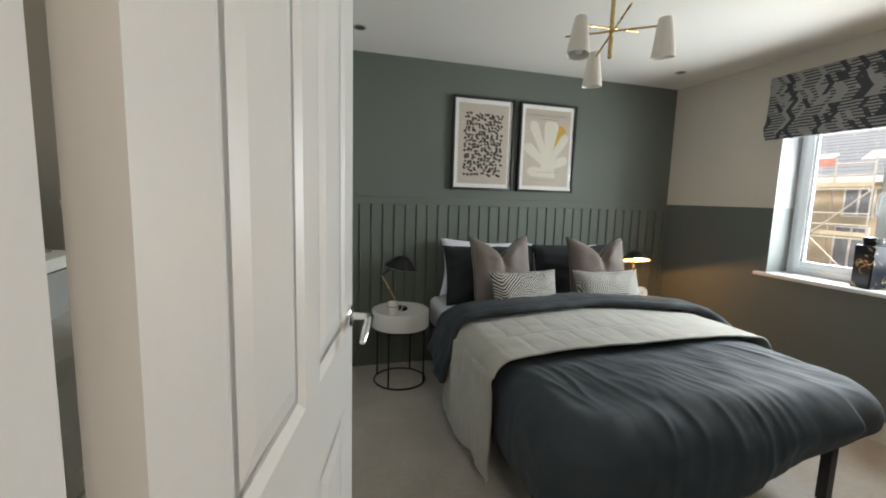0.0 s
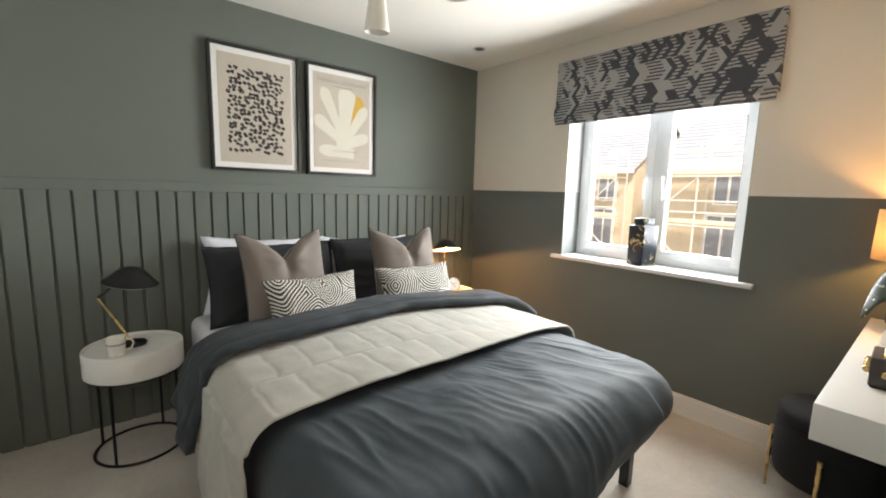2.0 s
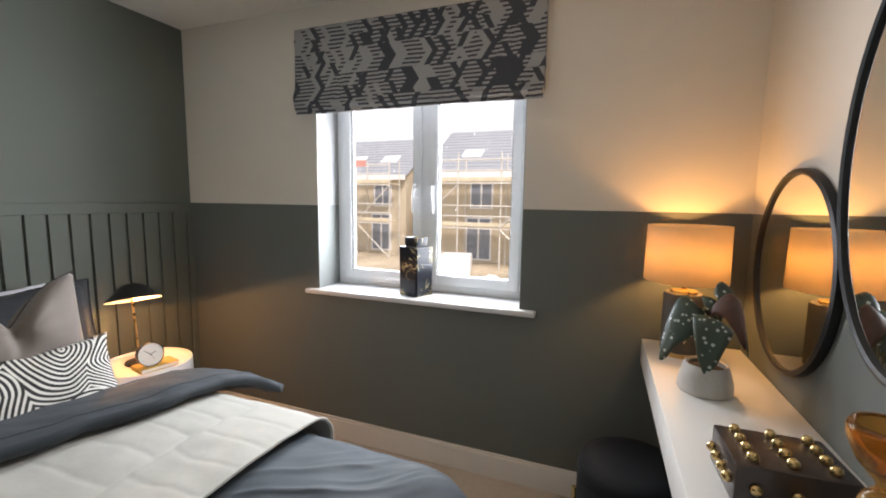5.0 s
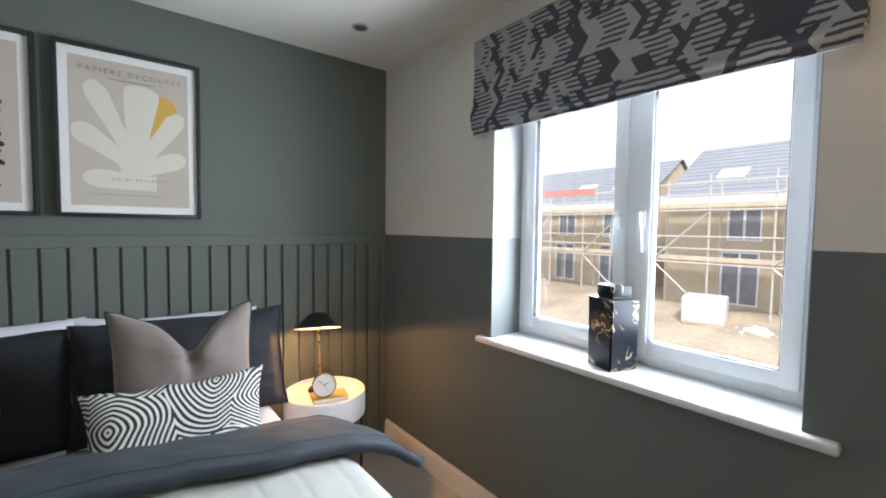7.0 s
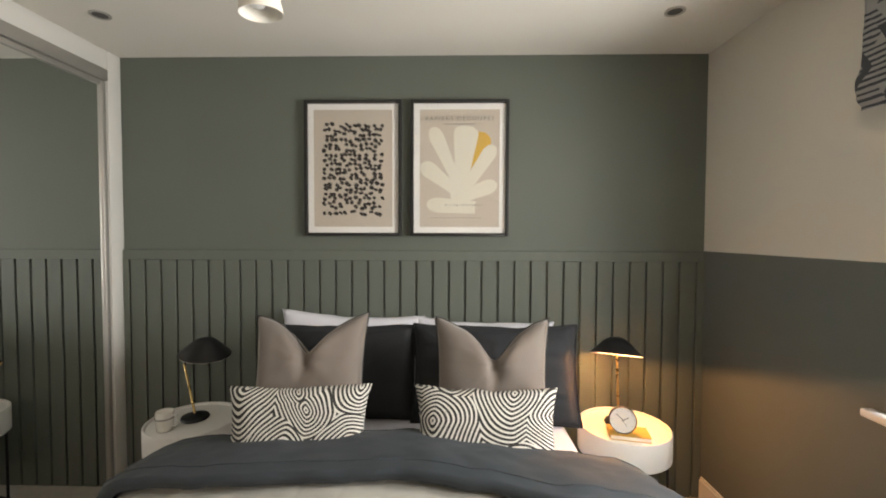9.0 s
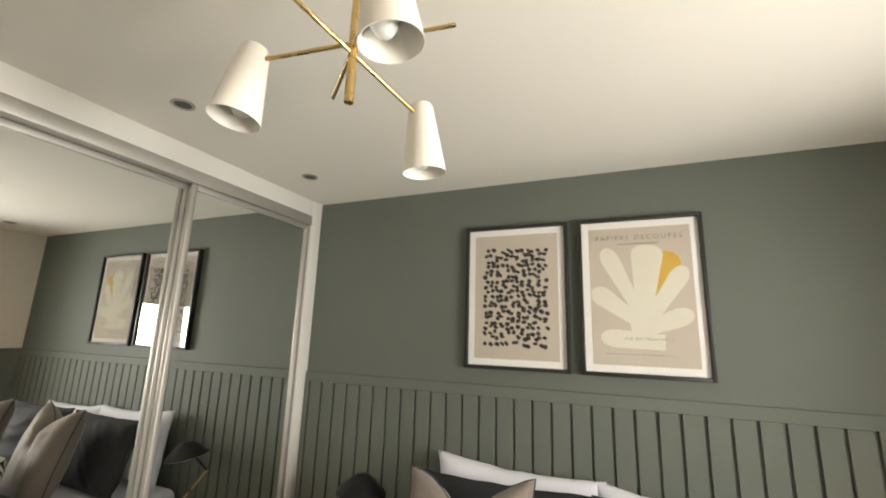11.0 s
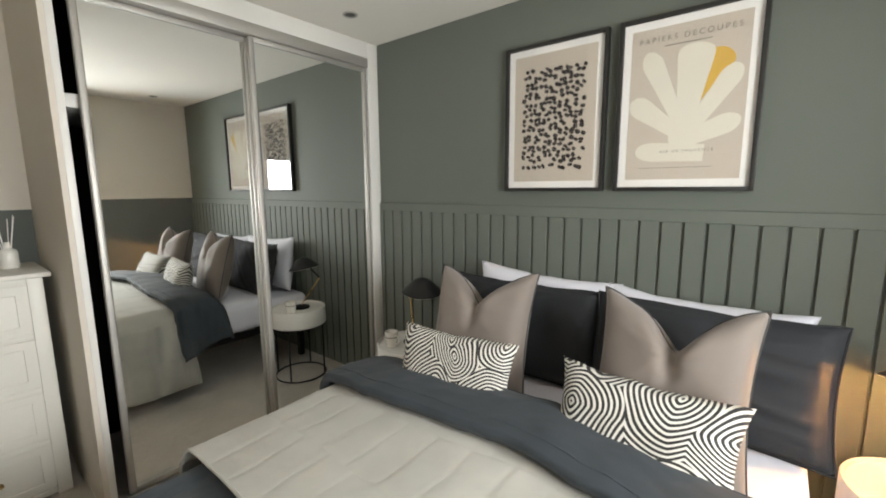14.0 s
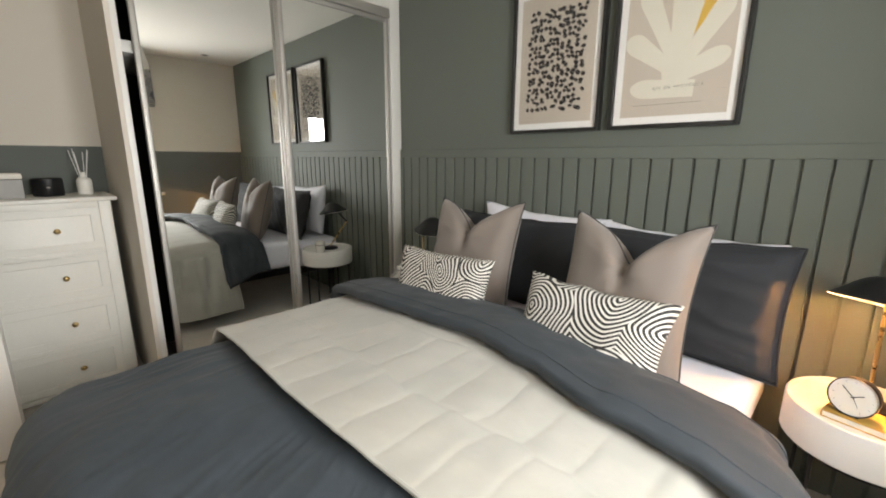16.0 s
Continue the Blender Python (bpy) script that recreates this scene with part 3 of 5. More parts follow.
for y0, y1, x in ((0.100, 0.838, -0.075), (0.808, WD - 0.092, -0.036)):
    st = box(x, x + 0.030, y0, y0 + 0.030, 0.024, 2.236, 0.008, seg=3)
    box(x, x + 0.030, y1 - 0.030, y1, 0.024, 2.236, 0.008, st, 3)
    box(x + 0.004, x + 0.026, y0 + 0.03, y1 - 0.03, 0.024, 0.050, 0.002, st)
    box(x + 0.004, x + 0.026, y0 + 0.03, y1 - 0.03, 2.21, 2.236, 0.002, st)
    dr = part("sliding_door", st, M_ALU, WR, "silver-framed mirrored sliding door")
    part("mirror", box(x + 0.010, x + 0.016, y0 + 0.026, y1 - 0.026, 0.045, 2.215), M_MIRROR, dr, "full-height mirror glass", False)

# ---------------------------------------------------------------- bed
BX, BY0, BY1, MT = 1.612, 1.95, 3.955, 0.565
BW = 1.50
BED = thing("bed", "black metal bed frame with slim square legs", "bed", (BX, (BY0 + BY1) / 2, 0))
hl, hw = (BY1 - BY0) / 2, BW / 2
for x in (-hw + 0.02, hw - 0.06):
    part("side_rail", box(x, x + 0.04, -hl + 0.02, hl, 0.27, 0.32, 0.004), M_BLACK, BED)
part("foot_rail", box(-hw + 0.06, hw - 0.06, -hl + 0.02, -hl + 0.06, 0.27, 0.32, 0.004), M_BLACK, BED)
part("head_rail", box(-hw + 0.06, hw - 0.06, hl - 0.04, hl, 0.27, 0.32, 0.004), M_BLACK, BED)
for k in range(9):
    part("slat", box(-hw + 0.05, hw - 0.05, -hl + 0.12 + 0.21 * k, -hl + 0.19 + 0.21 * k, 0.318, 0.332, 0.003), M_BLACKWOOD, BED)
leg = mesh("leg", box(-0.022, 0.022, -0.022, 0.022, 0, 0.30, 0.003), M_BLACK)
for x in (-hw + 0.065, hw - 0.065):
    for y in (-hl + 0.03, hl - 0.06):
        ob = new("leg", leg)
        ob.parent, ob.location = BED, (x, y, 0)

MAT = thing("mattress", "white mattress with a smooth fitted sheet", "mattress", (BX, (BY0 + BY1) / 2, 0.332))
part("sheeted_mattress", box(-hw, hw, -hl + 0.02, hl - 0.005, 0, MT - 0.332, 0.055, seg=5), M_SHEET, MAT)


def roll(q, r):
    """How far out and how far down a cloth lies after q metres past the start of a rounded edge."""
    if q <= 0:
        return q, 0.0
    if q < r * math.pi / 2:
        return r * math.sin(q / r), -r * (1 - math.cos(q / r))
    return r, -(r + q - r * math.pi / 2)


def drape(x0, x1, y0, y1, top, r, left, right, foot, nx, ny, shape, head=False):
    """A cloth over a bed: flat to rounded edges, then hanging by left(y), right(y) and foot(x) metres."""
    rows = []
    for j in range(ny + 1):
        v = j / ny
        row = []
        for i in range(nx + 1):
            u = i / nx
            yy = y0 + (y1 - y0) * v
            dl, dr = left(yy), right(yy)
            s = -dl + (x1 - x0 - 2 * r + dl + dr) * u
            xa = x0 + r
            if s < 0:
                o, dz = roll(-s, r)
                x, zx = xa - o, dz
            elif s > x1 - x0 - 2 * r:
                o, dz = roll(s - (x1 - x0 - 2 * r), r)
                x, zx = x1 - r + o, dz
            else:
                x, zx = xa + s, 0.0
            df = foot(x) * (1 - 0.8 * min(1.0, abs(zx) / 0.25))
            t = -df + (y1 - y0 - r + df) * v
            if t < 0:
                o, zy = roll(-t, r)
                y = y0 + r - o
            else:
                y, zy = y0 + r + t, 0.0
            z = top - (abs(zx) ** 2.2 + abs(zy) ** 2.2) ** (1 / 2.2)
            row.append(shape(x, y, z, zx, zy))
        rows.append(row)
    return rows


def rounded(a, b, r, n, m):
    """Places round a rectangle of half sizes a, b with corner radius r: n on each side, m on each corner."""
    out = []
    for k, (sx, sy) in enumerate(((1, 1), (-1, 1), (-1, -1), (1, -1))):
        cx, cy = sx * (a - r), sy * (b - r)
        for i in range(m):
            q = radians(90 * k + 90 * (i + 0.5) / m)
            out.append((cx + r * math.cos(q), cy + r * math.sin(q)))
        nx, ny = ((-1, 1), (-1, -1), (1, -1), (1, 1))[k]
        ex, ey = nx * (a - r), ny * (b - r)
        q = radians(90 * (k + 1))
        p0, p1 = (cx + r * math.cos(q), cy + r * math.sin(q)), (ex + r * math.cos(q), ey + r * math.sin(q))
        for i in range(n):
            f = (i + 0.5) / n
            out.append((p0[0] + (p1[0] - p0[0]) * f, p0[1] + (p1[1] - p0[1]) * f))
    return out


def crease(x, y, seed):
    """Soft ridges of cloth that fan out towards the foot of the bed, in patches."""
    lean_by = 0.10 + 0.65 * min(1.0, max(0.0, (x - 1.0) / 1.3))
    c = x + lean_by * (y - 2.3) + 0.045 * fbm(x * 2.2, y * 2.2, seed, 2)
    a = max(0.0, 1 - abs(noise.noise((c * 10.0, y * 2.2, seed))) * 3.2)
    b = max(0.0, 1 - abs(noise.noise((c * 22.0, y * 3.4, seed + 7))) * 2.8)
    d = max(0.0, 1 - abs(noise.noise((c * 14.0 + 3.0 * y, y * 7.0 - 4.0 * x, seed + 17))) * 3.0)
    patch = min(1.0, max(0.0, 0.32 + 1.8 * noise.noise((x * 3.1, y * 3.1, seed + 3))))
    other = min(1.0, max(0.0, 0.38 + 1.8 * noise.noise((x * 2.7, y * 2.7, seed + 23))))
    return 1.25 * a ** 1.6 * patch + 0.7 * b ** 1.6 * other + 0.25 * d ** 1.6 * (1 - patch)


DUV = thing("duvet", "crumpled slate blue duvet turned back near the pillows", "duvet", (BX, 2.5, MT))
to_bed = Matrix.Translation((-BX, -2.5, -MT))
DA, DB, DC = 0.800, 0.655, (1.612, 2.455)
bm = bmesh.new()
loops = []
TOPZ, RR = MT + 0.031, 0.125
steps = [("top", d) for d in np.linspace(0.62, RR, 62)] + [("roll", q) for q in np.linspace(6, 90, 14)] + [("fall", f) for f in np.linspace(0.12, 1, 9)] + [("tuck", f) for f in (0.35, 0.7, 1.0)]
for kind, val in steps:
    inset = val if kind == "top" else RR * (1 - math.sin(radians(val))) if kind == "roll" else 0.0 if kind == "fall" else 0.10 * val
    ring = []
    a, b = DA - inset, DB - inset
    rc = max(0.012, 0.20 - inset)
    for px, py in rounded(a, b, min(rc, a - 0.001, b - 0.001), 110, 26):
        x, y = DC[0] + px, DC[1] + py
        u = (x - BX) / DA
        # hangs low on the door side, rolled up short on the window side
        hang = 0.16 - 0.085 * u + (0.03 if y < 2.0 else 0.0) * min(1.0, max(0.0, 0.6 - 2 * u)) - 0.07 * max(0.0, u) ** 0.7
        crown = 0.055 * max(0.0, 1 - abs(u) ** 2.6) * max(0.0, 1 - abs((y - 2.75) / 1.1) ** 4)
        out = Vector((px, py, 0)).normalized()
        cr = crease(x, y, 2.0)
        foot = min(1.0, max(0.2, (2.5 - y) / 0.2))
        ruck = 0.0054 * cr * foot
        if kind == "top":
            z = TOPZ + crown + ruck + 0.016 * fbm(x * 2.2, y * 2.2, 1.0)
            sh = 0.0
        else:
            drop = RR * (1 - math.cos(radians(val))) if kind == "roll" else RR + hang * val if kind == "fall" else RR + hang + 0.035 * val
            level = max(0.0, 1 - drop / RR)
            z = TOPZ + crown * (0.8 + 0.2 * level) - drop + ruck * level + 0.016 * fbm(x * 2.2, y * 2.2, 1.0) * level
            bulge = 0.020 * fbm(x * 3, y * 3, z * 3) + 0.022 * math.sin(math.pi * min(1.0, drop / (RR + hang)))
            # the window side is drawn in at the foot
            sh = 0.6 * ruck * (1 - level) + bulge * (1 - level) * (0.3 if u > 0.6 else 1.0)
        ring.append(bm.verts.new((x + out.x * sh, y + out.y * sh, z)))
    loops.append(ring)
n = len(loops[0])
for p, q in zip(loops, loops[1:]):
    for k in range(n):
        bm.faces.new((p[k], p[(k + 1) % n], q[(k + 1) % n], q[k]))
bm.faces.new(loops[0])
bm.transform(to_bed)
part("duvet_cover", bm, M_DUVET, DUV, smooth="all")


def fold_shape(x, y, z, zx, zy):
    v = (y - 2.78) / 0.44
    puff = 0.058 * math.sin(math.pi * min(1, max(0, v))) ** 0.5
    crown = 0.050 * max(0.0, 1 - abs((x - BX) / 0.80) ** 2.5)
    wav = 0.009 * fbm(x * 2.3, y * 2, 4.0) + 0.005 * fbm(x * 9, y * 9, 2.0) - 0.010 * math.exp(-((v - 0.16) / 0.045) ** 2)
    out = (0.035 * fbm(y * 5, z * 3.0, 2.2)) if abs(zx) > 0.03 else 0
    lift = 0.0
    if x > BX and zx:
        # the window side stands out stiffly and ends in a point
        flare = max(0.0, 1 - v)
        out += abs(zx) * (0.25 + 1.15 * flare)
        lift = abs(zx) * (0.10 + 0.22 * flare)
    if x < BX:
        out += 0.27 * min(0.4, abs(zx))
    q = min(1.0, max(0.0, (x - 1.75) / 0.6))
    y -= 0.085 * q * q * (3 - 2 * q)
    return (x + (out if x > BX else -out), y + 0.030 * fbm(x * 2.2, 0, 9.1) + 0.22 * min(0.3, abs(zx)) * (0.4 if x < BX else -0.25), z + puff + crown + wav + lift)


rows = drape(0.765, 2.475, 2.78, 3.22, MT + 0.085, 0.11, lambda y: 0.47 - 0.3 * (y - 2.78), lambda y: 0.24 - 0.10 * (y - 2.78), lambda x: 0.0, 110, 26, fold_shape)
bm = sheet(rows, 0.035)
bm.transform(to_bed)
part("turned_back_edge", bm, M_DUVETSHADE, DUV, smooth="all")
for k in (4, 23):
    part("border_seam", tube([(x - BX, y - 2.5, z - MT) for x, y, z in rows[k][3:-3]], 0.0026, 6), M_DUVETSHADE, DUV)


def throw_shape(x, y, z, zx, zy):
    # quilting across the cloth, with a seam along each border
    s = x if not zx else x + zx
    q = (y - 2.345) / 0.27 + 0.09 * fbm(x * 4, y * 4, 1.5)
    a = q % 1
    b = (s / 0.125 + 0.4 * (math.floor(q) % 2) + 0.16 * fbm(x * 3, y * 3, 4.5)) % 1
    puff = 0.0022 * (1 - abs(2 * a - 1) ** 20) * (1 - abs(2 * b - 1) ** 8)
    crown = 0.050 * max(0.0, 1 - abs((x - BX) / 0.80) ** 2.5)
    w = 0.005 * fbm(x * 3, y * 3, 7.0)
    fold = 0.03 * fbm(y * 4.5, z * 1.2, 3.3) + 0.05 * min(0.5, abs(zx)) if abs(zx) > 0.08 and x < BX else 0.0
    skew = 0.02 * math.sin(x * 3.0)
    yy = y + skew + (0.10 * min(0.5, abs(zx)) * ((y - 2.6) / 0.3) if x < BX else 0)
    return (x - fold - puff * (1 if abs(zx) > 0.1 else 0), yy, z + crown + w + (puff if abs(zx) < 0.1 else 0))


THR = thing("bed_throw", "cream quilted throw laid across the bed", "throw", (BX, 2.6, MT))
rows = drape(0.765, 2.44, 2.27, 2.96, MT + 0.075, 0.10, lambda y: 0.60, lambda y: 0.19 + 0.03 * math.sin((y - 2.27) * 4), lambda x: 0.0, 340, 130, throw_shape)
bm = sheet(rows, 0.008)
bm.transform(Matrix.Translation((-BX, -2.6, -MT)))
part("quilted_cloth", bm, M_QUILT, THR, smooth="all")
for row in (rows[0], rows[-1]):
    part("hem", tube([(x - BX, y - 2.6, z - MT - 0.003) for x, y, z in row[::3]], 0.0055, 6), M_QUILT, THR)


def pillow(name, label, w, h, t, m, material, chop=0.0, piping=None, flange=0.0, seed=0, category="pillow", group="", ruck=0.003, pull=0.105):
    """A stuffed cover with pointed corners; chop dents its top edge. It stands along z in its own frame."""
    ob = thing(name, label, category, m=m, group=group)
    n = 34
    bm = bmesh.new()
    sides = []
    rim = []
    for s in (-1, 1):
        grid = []
        for j in range(n + 1):
            row = []
            for i in range(n + 1):
                a, b = 2 * i / n - 1, 2 * j / n - 1
                x = a * w / 2 * (1 - pull * (1 - b * b) * abs(a) ** 3)
                z = h / 2 + b * h / 2 * (1 - pull * (1 - a * a) * abs(b) ** 3)
                body = max(0.0, (1 - a ** 4) * (1 - b ** 4)) ** 0.55
                if flange and max(abs(a), abs(b)) > 1 - flange:
                    body *= 0.12
                y = s * t / 2 * body
                if chop:
                    off = 0.05 * math.sin(seed * 2.3)
                    aa = a - off
                    d = chop * math.exp(-(abs(aa) / 0.38) ** 1.35) * max(0.0, (b + 0.10) / 1.10) ** 1.7
                    z -= d
                    fold = math.exp(-(aa / 0.09) ** 2) * max(0.0, b + 0.1) ** 0.9
                    y *= 1 - 0.62 * fold
                    y += s * 0.016 * math.exp(-((abs(aa) - 0.28) / 0.17) ** 2) * max(0.0, b) ** 0.8 * body
                    th, rr = math.atan2(b - 0.45, aa), math.hypot(aa, b - 0.45)
                    ray = max(0.0, 1 - 2.4 * abs(noise.noise((th * 1.9 + seed, seed * 3.1, s * 4.0)))) ** 2
                    y += s * 0.011 * ray * math.exp(-rr / 0.55) * body * min(1.0, rr / 0.12)
                y += body * s * 0.007 * fbm(a * 1.3 + seed, b * 1.3, seed * 1.7, 2)
                slant = a * math.cos(seed * 1.9) + b * math.sin(seed * 1.9)
                y += body * s * ruck * max(0.0, 1 - 2.3 * abs(noise.noise((slant * 2.6 + fbm(a, b, seed, 2) * 0.5, (a - b) * 0.7, seed * 2.7 + s)))) ** 1.6
                z += 0.008 * fbm(a * 1.5, seed, b) * (1 if b > -0.8 else 0)
                row.append((x, y, z))
            grid.append(row)
        sides.append(grid)
    g0 = [[bm.verts.new(p) for p in row] for row in sides[0]]
    g1 = [[g0[j][i] if i in (0, n) or j in (0, n) else bm.verts.new(p) for i, p in enumerate(row)] for j, row in enumerate(sides[1])]
    for g in (g0, g1):
        for j in range(n):
            for i in range(n):
                bm.faces.new((g[j][i], g[j][i + 1], g[j + 1][i + 1], g[j + 1][i]))
    loop = [g0[0][i].co.copy() for i in range(n)] + [g0[j][n].co.copy() for j in range(n)] + [g0[n][i].co.copy() for i in range(n, 0, -1)] + [g0[j][0].co.copy() for j in range(n, 0, -1)]
    part("cover", bm, material, ob, smooth="all")
    if piping:
        part("piping", tube(loop, 0.0035, 6, closed=True), piping, ob)
    return ob


PZ = MT + 0.002
lean = lambda x, y, tilt, turn=0, z=PZ, roll_by=0: pose(x, y, z, -tilt, roll_by, turn)
GP = "pillows on the bed"
pillow("pillow", "white cotton pillow leaning on the panelled wall", 0.76, 0.46, 0.14, lean(1.29, 3.83, 9, 2, PZ, 3), M_SHEET, flange=0.05, seed=1, group=GP)
pillow("pillow", "white cotton pillow leaning on the panelled wall", 0.74, 0.43, 0.14, lean(1.985, 3.84, 9, -1, PZ, 1.5), M_SHEET, flange=0.05, seed=2, group=GP)
pillow("pillow", "dark charcoal pillow standing before a white one", 0.76, 0.44, 0.15, lean(1.290, 3.62, 15, 2), M_DARKPIL, seed=3, piping=M_DARKPIL, flange=0.06, group=GP, ruck=0.014, pull=0.05)
pillow("pillow", "dark charcoal pillow standing before a white one", 0.78, 0.45, 0.15, lean(2.030, 3.59, 15, -2), M_DARKPIL, seed=4, piping=M_DARKPIL, flange=0.06, group=GP, ruck=0.016, pull=0.05)
GC = "taupe cushions"
pillow("cushion", "taupe square cushion with grey piping and dented top", 0.47, 0.55, 0.17, lean(1.255, 3.33, 15, 5), M_TAUPE, chop=0.145, piping=M_PIPING, seed=5, category="cushion", group=GC)
pillow("cushion", "taupe square cushion with grey piping and dented top", 0.465, 0.55, 0.18, lean(1.985, 3.28, 15, -3), M_TAUPE, chop=0.15, piping=M_PIPING, seed=6, category="cushion", group=GC)
GZ = "patterned cushions"
pillow("cushion", "small oblong cushion with black and cream maze lines", 0.50, 0.335, 0.13, lean(1.305, 3.085, 16, 6, PZ + 0.012), M_MAZE, seed=7, category="cushion", group=GZ)
pillow("cushion", "small oblong cushion with black and cream maze lines", 0.52, 0.335, 0.13, lean(1.950, 3.085, 25, -2, PZ + 0.012), M_MAZE, seed=8, category="cushion", group=GZ)

# ---------------------------------------------------------------- bedside tables and lamps


def bedside_table(x, y, label):
    ob = thing("bedside_table", label, "bedside table", (x, y, 0), group="bedside tables")
    prof = [(0.0, 0.415), (0.200, 0.415), (0.206, 0.421), (0.206, 0.536), (0.203, 0.541), (0.196, 0.541), (0.193, 0.536), (0.192, 0.530), (0.0, 0.530)]
    part("drum_top", lathe(prof, 64), M_WHITE, ob, "round white lacquered drum top")
    part("base_ring", tube(circle(0.188, 48, (0, 0, 0.008)), 0.0065, 8, closed=True), M_BLACK, ob, "black metal floor ring")
    part("upper_ring", tube(circle(0.188, 48, (0, 0, 0.408)), 0.006, 8, closed=True), M_BLACK, ob)
    for k in range(4):
        a = radians(45 + 90 * k + 10)
        p = (0.188 * math.cos(a), 0.188 * math.sin(a))
        part("leg", tube([(*p, 0.008), (*p, 0.412)], 0.0065, 10), M_BLACK, ob)
    return ob


bedside_table(0.584, 3.675, "round white drum bedside table on black wire base")
bedside_table(2.642, 3.675, "round white drum bedside table lit by a lamp")


def bedside_lamp(at, elbow, crown, tip, label, lit):
    """Black dome on a thin brass stem; elbow and crown are places over the base."""
    ob = thing("bedside_lamp", label, "lamp", at, group="bedside lamps")
    part("base", lathe([(0, 0), (0.062, 0), (0.064, 0.006), (0.060, 0.014), (0.030, 0.022), (0.012, 0.026), (0, 0.026)], 40), M_BLACK, ob, "round black base")
    part("stem", tube([(0, 0, 0.02), elbow], 0.0055, 12), M_BRASS, ob, "brass stem")
    neck = (crown[0], crown[1], crown[2] - 0.022)
    part("joint", tube([elbow, tuple(Vector(elbow).lerp(Vector(neck), 0.5)), neck], 0.006, 10), M_BLACK if not lit else M_BRASS, ob)
    prof = [(0.0, 0.0), (0.022, -0.002), (0.043, -0.011), (0.064, -0.028), (0.089, -0.054), (0.119, -0.082), (0.118, -0.084), (0.087, -0.057), (0.062, -0.031), (0.041, -0.015), (0.020, -0.006), (0.0, -0.004)]
    tilt = Matrix.Translation(crown) @ Euler((radians(tip[0]), radians(tip[1]), 0)).to_matrix().to_4x4()
    bm = lathe(prof[:6], 48)
    bm.transform(tilt)
    sh = part("shade", bm, M_BLACK, ob, "black metal dome shade", "all")
    bm = lathe(prof[6:], 48)
    bm.transform(tilt)
    part("shade_lining", bm, M_LAMPIN, sh, "white lining", "all")
    bm = lathe([(0, -0.074), (0.012, -0.070), (0.019, -0.058), (0.019, -0.046), (0.012, -0.030), (0.010, -0.010), (0, -0.008)], 20)
    bm.transform(tilt)
    part("bulb", bm, M_GLOW if lit else M_BULB, sh, "lit warm bulb" if lit else "unlit bulb", "all")
    return ob


bedside_lamp((0.575, 3.70, 0.530), (-0.115, 0.10, 0.235), (0.03, 0.05, 0.385), (6, 8), "black dome bedside lamp on a bent stem, unlit", False)
bedside_lamp((2.632, 3.712, 0.530), (-0.008, 0.010, 0.335), (-0.018, -0.008, 0.420), (-15, 6), "black dome bedside lamp with brass stem, lit", True)

# ---------------------------------------------------------------- small things on the bedside tables
MUG = thing("mug", "cream patterned mug on the white bedside table", "mug", (0.512, 3.575, 0.530))
part("cup", lathe([(0, 0), (0.030, 0), (0.034, 0.004), (0.038, 0.085), (0.0365, 0.088), (0.034, 0.085), (0.031, 0.008), (0, 0.006)], 32), M_CERAMIC, MUG)
part("handle", tube([(0.036, -0.002, 0.070), (0.058, -0.004, 0.072), (0.066, -0.005, 0.050), (0.056, -0.004, 0.026), (0.035, -0.002, 0.022)], 0.0045, 8), M_CERAMIC, MUG)
part("printed_bands", lathe([(0.0372, 0.055), (0.0385, 0.055), (0.0388, 0.062), (0.0375, 0.062)], 32, close=True), M_CONCRETE, MUG, "grey printed band")

BK = thing("book", "mustard clothbound book under the clock", "book", (2.628, 3.585, 0.530), -12)
part("book_cover", box(-0.085, 0.085, -0.055, 0.055, 0, 0.003, 0.001), M_MUSTARD, BK)
part("book_cover", box(-0.085, 0.085, -0.055, 0.055, 0.019, 0.022, 0.001), M_MUSTARD, BK)
part("spine", box(-0.0855, -0.0825, -0.055, 0.055, 0.0031, 0.0189, 0.001), M_MUSTARD, BK)
part("pages", box(-0.082, 0.082, -0.052, 0.052, 0.0031, 0.0189), M_PAPER, BK, "cream page block", False)

CK = thing("alarm_clock", "small black round clock with a white face", "clock", (2.595, 3.570, 0.552), -14)
flip = Matrix.Translation((0, 0, 0.058)) @ Euler((radians(82), 0, 0)).to_matrix().to_4x4()
bm = lathe([(0, -0.032), (0.048, -0.032), (0.056, -0.024), (0.058, 0.0), (0.058, 0.012), (0.0565, 0.014), (0.0548, 0.010), (0.0548, 0.007)], 48)
bm.transform(flip)
part("case", bm, M_BLACK, CK)
bm = lathe([(0, 0.008), (0.0546, 0.008)], 48)
bm.transform(flip)
dial = part("dial", bm, M_PAPER, CK, "plain white dial", False)
for ang, ln, w in ((62, 0.026, 0.0013), (-48, 0.037, 0.0010), (150, 0.03, 0.0005)):
    bm = box(-w, w, -0.006, ln, 0.0085, 0.0095)
    bm.transform(flip @ Euler((0, 0, radians(-ang))).to_matrix().to_4x4())
    part("clock_hand", bm, M_BLACK, dial, smooth=False)
for k in range(12):
    bm = box(-0.0004, 0.0004, 0.043, 0.046, 0.0083, 0.0088)
    bm.transform(flip @ Euler((0, 0, radians(30 * k))).to_matrix().to_4x4())
    part("hour_mark", bm, M_BLACK, dial, smooth=False)
part("foot", box(-0.022, 0.022, -0.014, 0.026, 0, 0.006, 0.002), M_BLACK, CK)

